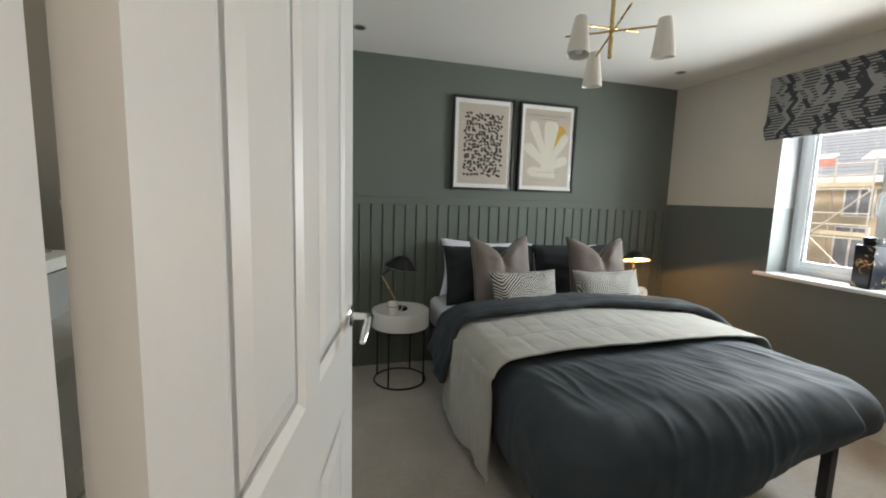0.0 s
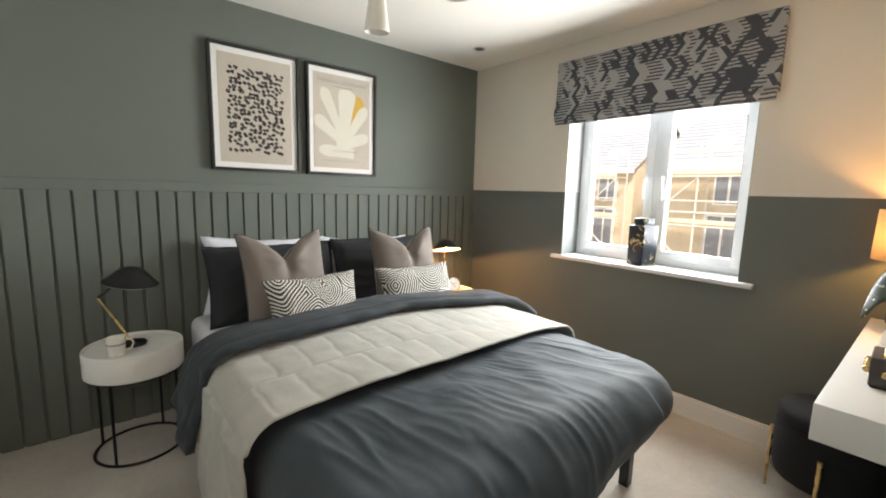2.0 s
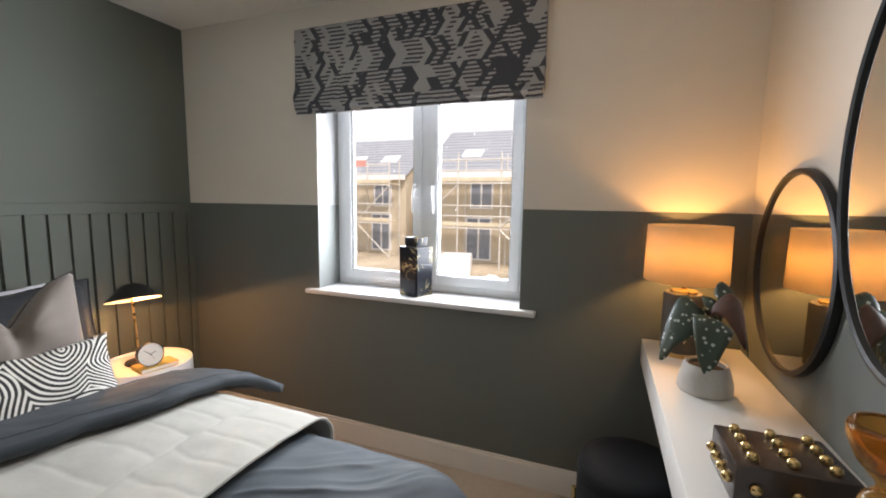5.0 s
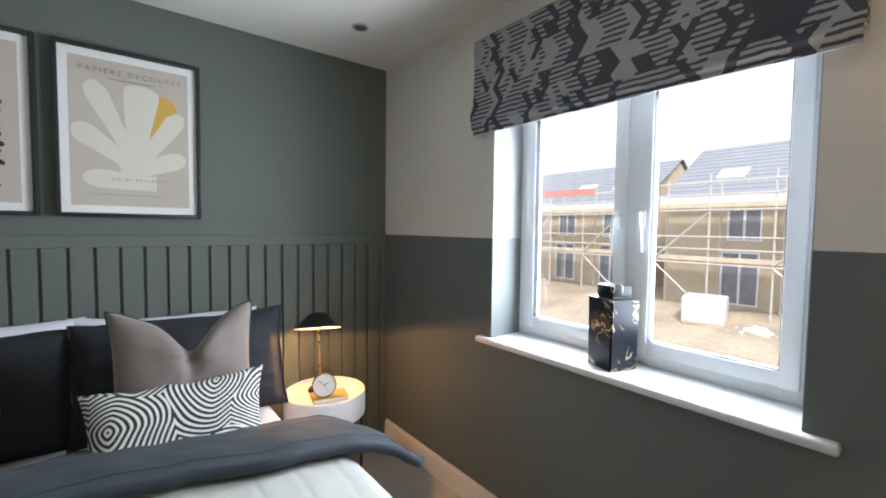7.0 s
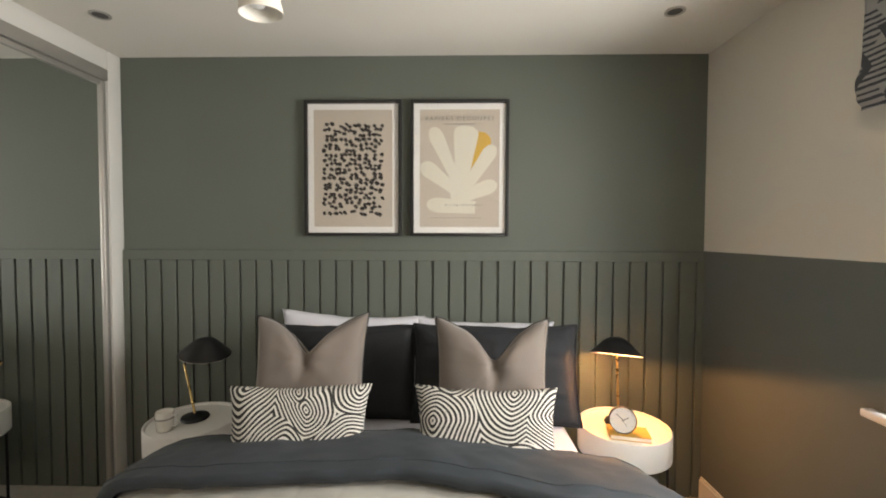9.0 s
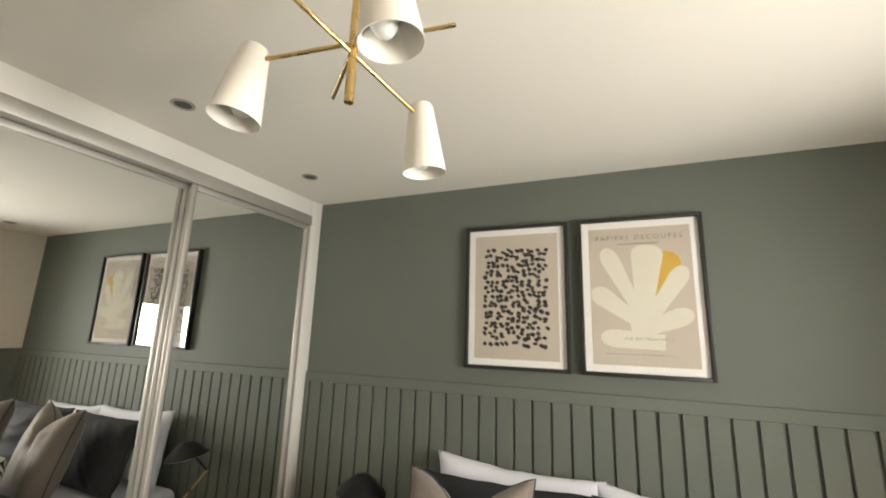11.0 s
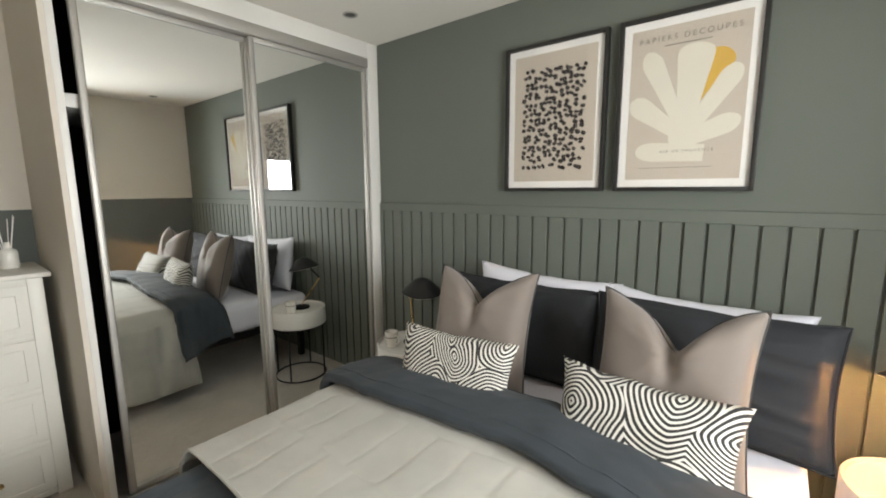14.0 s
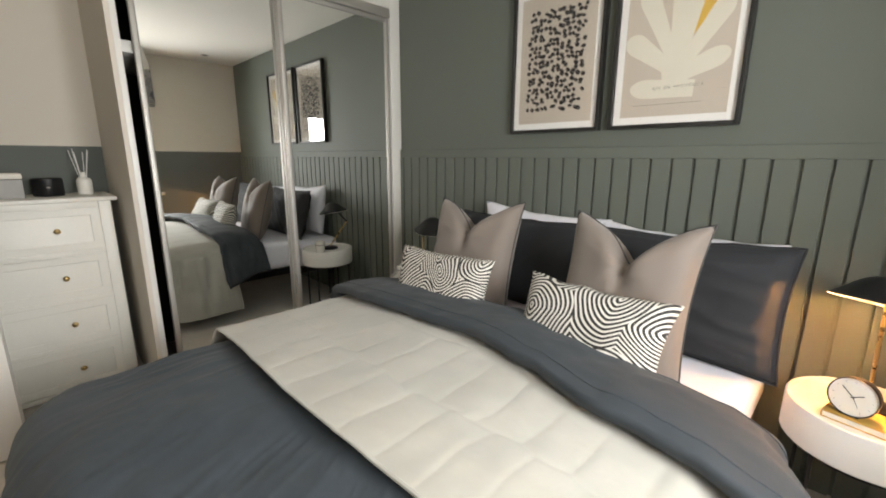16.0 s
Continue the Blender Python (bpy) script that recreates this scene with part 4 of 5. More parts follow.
# vase on the sill
VA = thing("ginger_jar", "square black and gold marbled jar with lid on the sill", "jar", (3.275, 2.445, 0.8775), -19)
vb = bmesh.new()
prof = [(0.060, 0.0), (0.063, 0.004), (0.066, 0.255), (0.063, 0.262), (0.040, 0.264), (0.039, 0.272)]
rings = [[vb.verts.new((r * a, r * b, z)) for a, b in ((-1, -1), (1, -1), (1, 1), (-1, 1))] for r, z in prof]
for a, b in zip(rings, rings[1:]):
    for k in range(4):
        vb.faces.new((a[k], a[(k + 1) % 4], b[(k + 1) % 4], b[k]))
vb.faces.new(rings[0])
vb.faces.new(rings[-1])
bmesh.ops.bevel(vb, geom=[e for e in vb.edges if abs(e.verts[0].co.z - e.verts[1].co.z) > 0.1], offset=0.006, segments=2, affect="EDGES")
part("body", vb, M_MARBLE, VA)
part("lid", box(-0.045, 0.045, -0.045, 0.045, 0.270, 0.312, 0.006), M_MARBLE, VA)

# ---------------------------------------------------------------- pictures
M_MOUNT = surface("white_card_mount", (0.80, 0.78, 0.75), 0.8, vary=0.02)
M_PRINT = surface("beige_print_ground", (0.52, 0.455, 0.38), 0.8, vary=0.03, scale=8)
M_INK = surface("dark_print_ink", (0.030, 0.024, 0.022), 0.8, vary=0.3, scale=30)
M_CREAMINK = surface("cream_print_ink", (0.66, 0.625, 0.53), 0.8, vary=0.03)
M_YELLOW = surface("ochre_print_ink", (0.62, 0.38, 0.07), 0.8, vary=0.05)
M_GREYINK = surface("grey_print_ink", (0.24, 0.22, 0.19), 0.8, vary=0.05)


def picture(x0, x1, label):
    """A black-framed print, 0.73 m high, its base at the lower middle of its back."""
    ob = thing("framed_print", label, "picture", ((x0 + x1) / 2, YB - 0.003, 1.425), group="prints over the bed")
    w, h = (x1 - x0) / 2, 0.73
    bm = box(-w, -w + 0.017, -0.036, 0, 0, h, 0.002)
    box(w - 0.017, w, -0.036, 0, 0, h, 0.002, bm)
    box(-w + 0.017, w - 0.017, -0.0355, -0.0005, 0, 0.017, 0.002, bm)
    box(-w + 0.017, w - 0.017, -0.0355, -0.0005, h - 0.017, h, 0.002, bm)
    part("picture_frame", bm, M_BLACKWOOD, ob, "thin black wooden frame")
    part("mount", box(-w + 0.016, w - 0.016, -0.018, -0.012, 0.016, h - 0.016), M_MOUNT, ob, "white border", False)
    pr = part("print", box(-w + 0.050, w - 0.050, -0.0195, -0.0181, 0.050, h - 0.050), M_PRINT, ob, "beige printed sheet", False)
    gl = part("glazing", box(-w + 0.0165, w - 0.0165, -0.026, -0.024, 0.0165, h - 0.0165), M_PICGLASS, ob, "picture glass", False)
    gl.visible_shadow = False
    return ob, pr


PA, PRA = picture(1.028, 1.555, "black-framed print of scattered dark brush dabs")
PB, PRB = picture(1.604, 2.132, "black-framed print of a cream leaf with one ochre lobe")
rnd = random.Random(4)
bm = bmesh.new()
for j in range(19):
    for i in range(12):
        if rnd.random() < 0.06:
            continue
        cx, cz = -0.150 + 0.0272 * i + rnd.uniform(-0.010, 0.010), 0.125 + 0.0262 * j + rnd.uniform(-0.009, 0.009)
        ang, a, b = rnd.choice((-0.75, -0.6, -0.4, -0.3, -0.5, 0.1)) + rnd.uniform(-0.3, 0.3), rnd.uniform(0.0100, 0.0145), rnd.uniform(0.0078, 0.0112)
        pts = []
        for k in range(10):
            q = 2 * math.pi * k / 10
            ex, ez = a * math.copysign(abs(math.cos(q)) ** 0.7, math.cos(q)), b * math.copysign(abs(math.sin(q)) ** 0.7, math.sin(q)) * rnd.uniform(0.8, 1.15)
            pts.append((cx + ex * math.cos(ang) - ez * math.sin(ang), cz + ex * math.sin(ang) + ez * math.cos(ang)))
        plate(pts, -0.0200, 0.0004, bm)
tagged(part("brush_dabs", bm, M_INK, PRA, "dark brown brush dabs", False), kind="stuff")


def lobe(base, tip, w0, w1, blunt=0.20):
    """A paddle from base to tip, half as wide as w0 there and w1 here, with a rounded end."""
    pts = []
    (ax, az), (bx, bz) = base, tip
    ln = math.hypot(bx - ax, bz - az)
    dx, dz = (bx - ax) / ln, (bz - az) / ln
    for k in range(41):
        q = k / 40
        s, side = (q * 2, -1) if q < 0.5 else ((1 - q) * 2, 1)
        s = 1 - (1 - s) ** 1.6
        wid = (w0 + (w1 - w0) * min(1.0, s / 0.85) ** 1.3) * math.sqrt(max(0.0, 1 - max(0.0, (s - 1 + blunt) / blunt) ** 2))
        pts.append((ax + dx * ln * s + side * wid * dz, az + dz * ln * s - side * wid * dx))
    return pts


LOBES = (((0.0, 0.26), (-0.148, 0.585), 0.022, 0.042, 0.2), ((0.004, 0.22), (0.038, 0.594), 0.030, 0.066, 0.10), ((0.010, 0.22), (0.186, 0.488), 0.024, 0.040, 0.2),
         ((0.0, 0.23), (-0.205, 0.390), 0.026, 0.046, 0.25), ((-0.02, 0.20), (0.202, 0.285), 0.030, 0.042, 0.3), ((0.085, 0.155), (-0.178, 0.172), 0.034, 0.042, 0.3))
for n, (base, tip, w0, w1, blunt) in enumerate(LOBES):
    part("leaf_lobe", plate(lobe(base, tip, w0, w1, blunt), -0.0200 - 0.0001 * n, 0.0004), M_CREAMINK, PRB, smooth=False)
part("leaf_base", plate([(0.008 + 0.058 * math.cos(q), 0.235 + 0.085 * math.sin(q)) for q in [2 * math.pi * k / 28 for k in range(28)]], -0.0207, 0.0004), M_CREAMINK, PRB, smooth=False)
part("ochre_lobe", plate(lobe((0.050, 0.375), (0.136, 0.556), 0.016, 0.056, 0.25), -0.0199, 0.0004), M_YELLOW, PRB, "ochre patch", False)


def words(text, size, at, material, parent, name="lettering"):
    cu = bpy.data.curves.new(name, "FONT")
    cu.body, cu.size, cu.align_x, cu.extrude = text, size, "CENTER", 0.0002
    cu.space_character = 1.42
    tmp = new("tmp_text", cu)
    bpy.context.view_layer.update()
    me = bpy.data.meshes.new_from_object(tmp.evaluated_get(bpy.context.evaluated_depsgraph_get()))
    bpy.data.objects.remove(tmp)
    me.materials.clear()
    me.materials.append(material)
    me.transform(Matrix.Translation(at) @ Euler((radians(90), 0, 0)).to_matrix().to_4x4())
    ob = new(name, me)
    ob.parent = parent
    return tagged(ob, kind="stuff")


words("PAPIERS DECOUPES", 0.031, (0, -0.0212, 0.622), M_GREYINK, PRB)
words("AIX EN PROVENCE", 0.0175, (0.02, -0.0213, 0.162), M_GREYINK, PRB)
bm = box(-0.085, 0.085, -0.0213, -0.0209, 0.600, 0.604)
part("small_text", bm, M_GREYINK, PRB, smooth=False)
part("small_text", box(-0.16, 0.12, -0.0203, -0.0197, 0.0985, 0.1005), M_GREYINK, PRB, smooth=False)

# ---------------------------------------------------------------- ceiling light and downlights
PL = thing("ceiling_pendant", "brass ceiling light with three white cone shades", "ceiling light", (1.322, 2.485, H))
part("ceiling_rose", lathe([(0, 0), (0.055, 0), (0.055, -0.012), (0.048, -0.020), (0, -0.020)], 36), M_BRASS, PL)
part("rod", tube([(0, 0, -0.018), (0, 0, -0.385)], 0.0095, 14), M_BRASS, PL, "brass centre rod")
for k, (dx, dy, z) in enumerate(((-0.205, -0.065, -0.330), (0.165, -0.145, -0.315), (0.058, 0.205, -0.366))):
    d = Vector((dx, dy, 0)).normalized()
    tip = Vector((dx, dy, z))
    end = tip - d * 0.028 + Vector((0, 0, 0.045))
    hub = Vector((0, 0, -0.255 - 0.012 * k))
    stub = hub + (hub - end).normalized() * 0.205
    arm = part("arm", tube([stub, end], 0.0045, 10), M_BRASS, PL, "thin brass arm")
    bm = lathe([(0.0, 0.075), (0.024, 0.075), (0.028, 0.068), (0.050, -0.090), (0.0485, -0.090), (0.0265, 0.064), (0.0, 0.068)], 36)
    bm.transform(Matrix.Translation(tip) @ Euler((radians((-6, 5, 5)[k]), radians((5, -6, -3)[k]), 0)).to_matrix().to_4x4())
    sh = part("shade", bm, M_SHADEWHITE, arm, "white cone shade")
    bm = lathe([(0, -0.080), (0.014, -0.076), (0.022, -0.062), (0.022, -0.048), (0.013, -0.024), (0.012, 0.05), (0, 0.055)], 24)
    bm.transform(Matrix.Translation(tip))
    part("bulb", bm, M_BULB, arm, "unlit frosted bulb", "all")

DLT = thing("downlight", "small round metal recessed downlight, unlit", "downlight", (2.786, 3.569, H), group="recessed downlights")
part("bezel", lathe([(0.030, -0.001), (0.041, -0.001), (0.042, -0.004), (0.038, -0.007), (0.030, -0.005)], 36, close=True), M_ALU, DLT, "satin metal ring")
part("lens", lathe([(0, -0.0015), (0.030, -0.0015), (0.030, -0.003), (0, -0.003)], 30), M_SLATE, DLT, "dull dark glass lens")
for x, y in ((0.271, 3.556), (0.313, 2.805), (0.345, 2.084), (2.78, 1.55)):
    copy_thing(DLT, pose(x, y, H))

# ---------------------------------------------------------------- chest of drawers and what stands on it
CH = thing("chest_of_drawers", "cream painted chest of four drawers with brass knobs", "chest of drawers", (-0.575, 1.865, 0))
part("carcass", box(-0.205, 0.195, -0.385, 0.385, 0.04, 1.058, 0.003), M_CREAM, CH)
part("top", box(-0.215, 0.222, -0.415, 0.415, 1.058, 1.080, 0.005), M_CREAM, CH)
for y0, y1 in ((-0.386, -0.332), (0.332, 0.386)):
    part("stile", box(0.195, 0.206, y0, y1, 0.0, 1.057, 0.002), M_CREAM, CH)
for z in (1.025, 0.775, 0.520, 0.262, 0.010):
    part("rail", box(0.195, 0.204, -0.331, 0.331, z, z + 0.026 if z < 1 else 1.057, 0.001), M_CREAM, CH)
for z0, z1 in ((0.804, 1.022), (0.549, 0.772), (0.291, 0.517), (0.039, 0.259)):
    bm = bmesh.new()
    y0, y1 = -0.328, 0.328
    loops = []
    for inset, x in ((0, 0.190), (0, 0.199), (0.036, 0.199), (0.041, 0.192)):
        loops.append([bm.verts.new(p) for p in ((x, y0 + inset, z0 + inset), (x, y1 - inset, z0 + inset), (x, y1 - inset, z1 - inset), (x, y0 + inset, z1 - inset))])
    for a, b in zip(loops, loops[1:]):
        for k in range(4):
            bm.faces.new((a[k], a[(k + 1) % 4], b[(k + 1) % 4], b[k]))
    bm.faces.new(loops[-1])
    bm.faces.new(loops[0])
    dr = part("drawer", bm, M_CREAM, CH, smooth=False)
    for y in (-0.160, 0.150):
        kb = lathe([(0, 0), (0.006, 0), (0.006, 0.010), (0.013, 0.016), (0.014, 0.021), (0.009, 0.026), (0, 0.027)], 20)
        kb.transform(Matrix.Translation((0.192, y, (z0 + z1) / 2)) @ Euler((0, radians(90), 0)).to_matrix().to_4x4())
        part("knob", kb, M_BRASS, dr, "small brass knob")

JB = thing("jewellery_box", "pale grey box with lid on the chest", "box", (-0.58, 1.80, 1.080), 4)
part("box_body", box(-0.09, 0.09, -0.12, 0.12, 0, 0.095, 0.003), surface("pale_grey_leatherette", (0.36, 0.355, 0.34), 0.55, vary=0.06, scale=20), JB)
part("box_lid", box(-0.092, 0.092, -0.122, 0.122, 0.098, 0.125, 0.003), M_PAPER, JB)
TR = thing("trinket_dish", "shallow beige dish on the pale box", "dish", (-0.57, 1.77, 1.205))
part("dish", lathe([(0, 0), (0.05, 0), (0.075, 0.010), (0.078, 0.013), (0.074, 0.013), (0.05, 0.004), (0, 0.004)], 32), M_CERAMIC, TR)
CN = thing("candle", "black glass candle jar with faint label bars", "candle", (-0.60, 2.02, 1.080))
part("candle_jar", lathe([(0, 0), (0.060, 0), (0.065, 0.006), (0.065, 0.092), (0.062, 0.095), (0.059, 0.092), (0.059, 0.075), (0, 0.075)], 36), M_BLACK, CN)
part("label_bar", box(0.0640, 0.0656, -0.008, 0.008, 0.045, 0.052), M_GREYINK, CN, smooth=False)
DF = thing("reed_diffuser", "white ceramic bottle with pale reeds on the chest", "diffuser", (-0.62, 2.175, 1.080))
part("bottle", lathe([(0, 0), (0.033, 0), (0.036, 0.005), (0.036, 0.075), (0.030, 0.088), (0.014, 0.096), (0.012, 0.120), (0.014, 0.123), (0.010, 0.124), (0.009, 0.100), (0, 0.10)], 32), M_CERAMIC, DF)
for k, (a, b) in enumerate(((-0.035, -0.02), (-0.01, -0.045), (0.012, 0.035), (0.035, 0.012), (-0.02, 0.04), (0.02, -0.03))):
    part("reed", tube([(a * 0.1, b * 0.1, 0.03), (a, b, 0.235 + 0.008 * (k % 3))], 0.0017, 6), M_MOUNT, DF)

# ---------------------------------------------------------------- dressing shelf, mirrors, stool
DS = thing("floating_dressing_table", "white floating dressing shelf on black brackets", "dressing table", (2.53, YN, 0))
part("slab", box(-0.638, 0.645, 0.002, 0.358, 0.708, 0.810, 0.0025), M_WHITE, DS)
for x in (-0.48, 0.48):
    bm = box(x - 0.018, x + 0.018, 0.001, 0.010, 0.50, 0.707, 0.002)
    box(x - 0.018, x + 0.018, 0.010, 0.24, 0.698, 0.7075, 0.002, bm)
    arc = [(0.012 + 0.15 * (1 - math.cos(q)), 0.53 + 0.165 * math.sin(q)) for q in [radians(9 * k) for k in range(11)]]
    tube([(x, a, b) for a, b in arc], 0.012, 8, bm)
    part("bracket", bm, M_BLACK, DS, "black scrolled bracket")


def wall_mirror(cx, cz, rx, rz, out, label):
    ob = thing("wall_mirror", label, "mirror", (cx, YN + 0.001, cz), group="oval mirrors")
    n = 72
    bm = bmesh.new()
    rings = []
    for f, y in ((0, 0.0), (0, out), (0.010, out + 0.004), (0.017, out), (0.017, 0.004)):
        rings.append([bm.verts.new(((rx - f) * math.cos(2 * math.pi * k / n), y, (rz - f) * math.sin(2 * math.pi * k / n))) for k in range(n)])
    for a, b in zip(rings, rings[1:]):
        for k in range(n):
            bm.faces.new((a[k], a[(k + 1) % n], b[(k + 1) % n], b[k]))
    part("mirror_frame", bm, M_BLACK, ob, "thin black metal frame")
    part("mirror_glass", plate([((rx - 0.0165) * math.cos(2 * math.pi * k / n), (rz - 0.0165) * math.sin(2 * math.pi * k / n)) for k in range(n)], out - 0.010, 0.003), M_MIRROR, ob, "clear mirror glass", False)


wall_mirror(2.245, 1.485, 0.282, 0.445, 0.024, "large black-framed oval wall mirror")
wall_mirror(2.772, 1.185, 0.283, 0.305, 0.020, "smaller black-framed oval wall mirror")

LMP = thing("table_lamp", "lit table lamp with drum shade and dark stone body", "lamp", (3.03, 1.22, 0.810))
part("foot_ring", lathe([(0, 0), (0.062, 0), (0.062, 0.018), (0, 0.018)], 36), M_BRASS, LMP, "brass foot")
part("body", lathe([(0, 0.018), (0.066, 0.018), (0.068, 0.024), (0.068, 0.232), (0.064, 0.240), (0.050, 0.240), (0, 0.236)], 40), M_SLATE, LMP, "dark stone cylinder")
part("neck", lathe([(0, 0.236), (0.045, 0.238), (0.045, 0.250), (0.012, 0.256), (0.010, 0.330), (0, 0.33)], 30), M_BRASS, LMP, "brass neck")
part("shade", lathe([(0.142, 0.286), (0.138, 0.494), (0.1365, 0.494), (0.1405, 0.286)], 64, close=True), M_LINEN, LMP, "glowing linen drum shade", "all")
part("bulb", lathe([(0, 0.33), (0.013, 0.335), (0.016, 0.345), (0.012, 0.352), (0, 0.354)], 18), M_BULB, LMP, "", "all")

PT = thing("potted_begonia", "spotted begonia in a grey concrete pot", "plant", (2.70, 1.20, 0.810))
part("pot", lathe([(0, 0), (0.070, 0), (0.076, 0.008), (0.074, 0.035), (0.060, 0.085), (0.056, 0.088), (0.051, 0.085), (0.050, 0.072), (0, 0.072)], 40), M_POT, PT)
part("soil", lathe([(0, 0.073), (0.0498, 0.073), (0.03, 0.078), (0, 0.08)], 24), M_SOIL, PT, smooth="all")
M_STALK = surface("green_stalk", (0.10, 0.09, 0.04), 0.6)
M_UNDER = surface("red_brown_leaf_back", (0.085, 0.035, 0.022), 0.5, vary=0.2, scale=30)
for ang, reach, up, ln, wide, drop, turn, mat in ((105, 0.045, 0.165, 0.180, 0.064, 0.140, -50, M_LEAF), (165, 0.040, 0.145, 0.150, 0.052, 0.120, -15, M_LEAF), (-72, 0.030, 0.205, 0.175, 0.054, 0.165, 55, M_LEAF),
                                            (-128, 0.020, 0.185, 0.155, 0.042, 0.095, 50, M_UNDER), (35, 0.035, 0.150, 0.110, 0.040, 0.100, 0, M_LEAF), (-25, 0.025, 0.175, 0.100, 0.034, 0.080, 30, M_LEAF)):
    a = radians(ang)
    d = Vector((math.cos(a), math.sin(a), 0))
    side = Vector((-d.y, d.x, 0)) * math.cos(radians(turn)) + Vector((0, 0, math.sin(radians(turn))))
    root, hub = Vector((0, 0, 0.075)) + d * 0.012, d * reach + Vector((0, 0, 0.075 + up))
    part("stalk", tube([root, root.lerp(hub, 0.5) + Vector((0, 0, 0.02)), hub], 0.0028, 7), M_STALK, PT)
    rows = []
    for i in range(15):
        s = i / 14
        c = hub + d * (0.62 * ln * math.sin(s * 1.35) - 0.015) + Vector((0, 0, 0.010 + 0.035 * math.sin(math.pi * min(1.0, s * 1.3)) - drop * s ** 1.5))
        # lopsided and pointed: one lobe wider, widest near the stalk
        w = wide * math.sin(math.pi * (0.04 + 0.96 * s) ** 0.62) ** 0.8
        rows.append([tuple(c + side * w * k / 4 * (1 + (0.18 if k > 0 else -0.18)) + Vector((0, 0, -0.016 * abs(k / 4) ** 1.6 - 0.004 * math.sin(11 * s + k) * abs(k / 4)))) for k in range(-4, 5)])
    part("leaf", sheet(rows, 0.0012), mat, PT, "red-brown back of a leaf" if mat is M_UNDER else "", smooth="all")

GB = thing("studded_game_box", "dark wooden box game studded with gold balls", "game box", (2.222, 1.168, 0.810), 2)
part("case", box(-0.077, 0.077, -0.098, 0.098, 0.004, 0.088, 0.006), surface("dark_walnut", (0.035, 0.022, 0.018), 0.35, vary=0.3, scale=20, coat=0.3), GB)
part("plinth", box(-0.072, 0.072, -0.093, 0.093, 0, 0.005), M_BLACK, GB, smooth=False)
ball = mesh("gold_ball", lathe([(0, -0.011), (0.006, -0.0092), (0.0095, -0.0055), (0.011, 0), (0.0095, 0.0055), (0.006, 0.0092), (0, 0.011)], 14), M_BRASS, "all")
spots = [(-0.0525 + 0.035 * i, 0.064 * j, 0.094) for i in range(4) for j in (-1, 0, 1)]
spots += [(-0.081, 0.064 * j, 0.046) for j in (-1, 0, 1)] + [(-0.0525 + 0.035 * i, 0.102, 0.046) for i in range(4)]
for p in spots:
    ob = new("gold_ball", ball)
    ob.parent, ob.location = GB, p

HG = thing("amber_glass_vase", "amber glass vase in stacked bulb shapes", "vase", (1.998, 1.127, 0.810))
part("glass_body", lathe([(0.0000, 0.0000), (0.0361, 0.0000), (0.0464, 0.0118), (0.0464, 0.0294), (0.0310, 0.0647), (0.0120, 0.0902), (0.0112, 0.0960), (0.0258, 0.1176), (0.0292, 0.1372), (0.0224, 0.1588), (0.0095, 0.1725), (0.0103, 0.1803), (0.0344, 0.2097), (0.0473, 0.2411), (0.0482, 0.2568), (0.0430, 0.2666), (0.0378, 0.2646), (0.0430, 0.2528), (0.0396, 0.2352), (0.0258, 0.2117), (0.0034, 0.1862), (0.0000, 0.1862)], 48), M_AMBER, HG, smooth="all")

ST = thing("stool", "round black velvet stool on slim brass legs", "stool", (2.83, 1.375, 0))
part("padded_drum", lathe([(0, 0.125), (0.155, 0.125), (0.175, 0.138), (0.185, 0.175), (0.187, 0.37), (0.180, 0.380), (0.185, 0.392), (0.184, 0.425), (0.172, 0.445), (0.13, 0.454), (0, 0.456)], 56), M_VELVET, ST, smooth="all")
part("seam", tube(circle(0.183, 56, (0, 0, 0.380)), 0.004, 6, closed=True), M_VELVET, ST)
for k in range(4):
    a = radians(0 + 90 * k)
    p = (0.194 * math.cos(a), 0.194 * math.sin(a))
    part("leg", tube([(*p, 0.0), (*p, 0.30)], [0.006, 0.009], 12), M_BRASS, ST, "slim brass leg")

RD = thing("radiator", "white panel radiator with a top grille", "radiator", (1.24, YN, 0.24))
front = part("front_panel", box(-0.40, 0.40, 0.090, 0.104, 0.005, 0.590, 0.003), M_RAD, RD)
for k in range(24):
    x = -0.375 + 0.0326 * k
    part("panel_rib", box(x - 0.008, x + 0.008, 0.1035, 0.111, 0.05, 0.545, 0.004, seg=1), M_RAD, front)
part("back_panel", box(-0.40, 0.40, 0.030, 0.042, 0.005, 0.590, 0.003), M_RAD, RD)
for x in (-0.402, 0.398):
    bm = box(x, x + 0.004, 0.028, 0.106, 0.0, 0.602, 0.001)
    part("side_cover", bm, M_RAD, RD)
for z in (0.16, 0.24, 0.32, 0.40):
    part("side_slot", box(0.4021, 0.4031, 0.045, 0.09, z - 0.12, z - 0.06), M_CONCRETE, RD, smooth=False)
gr = box(-0.398, 0.398, 0.026, 0.034, 0.592, 0.602, 0.001)
box(-0.398, 0.398, 0.098, 0.106, 0.592, 0.602, 0.001, gr)
grille = part("top_grille", gr, M_RAD, RD, smooth=False)
bar = mesh("grille_bar", box(-0.0035, 0.0035, 0.034, 0.098, 0.593, 0.600), M_RAD)
for k in range(40):
    ob = new("grille_bar", bar)
    ob.parent, ob.location = grille, (-0.39 + 0.02 * k, 0, 0)
part("fins", box(-0.39, 0.39, 0.046, 0.088, 0.02, 0.56), M_CONCRETE, RD, "dark convector fins", False)
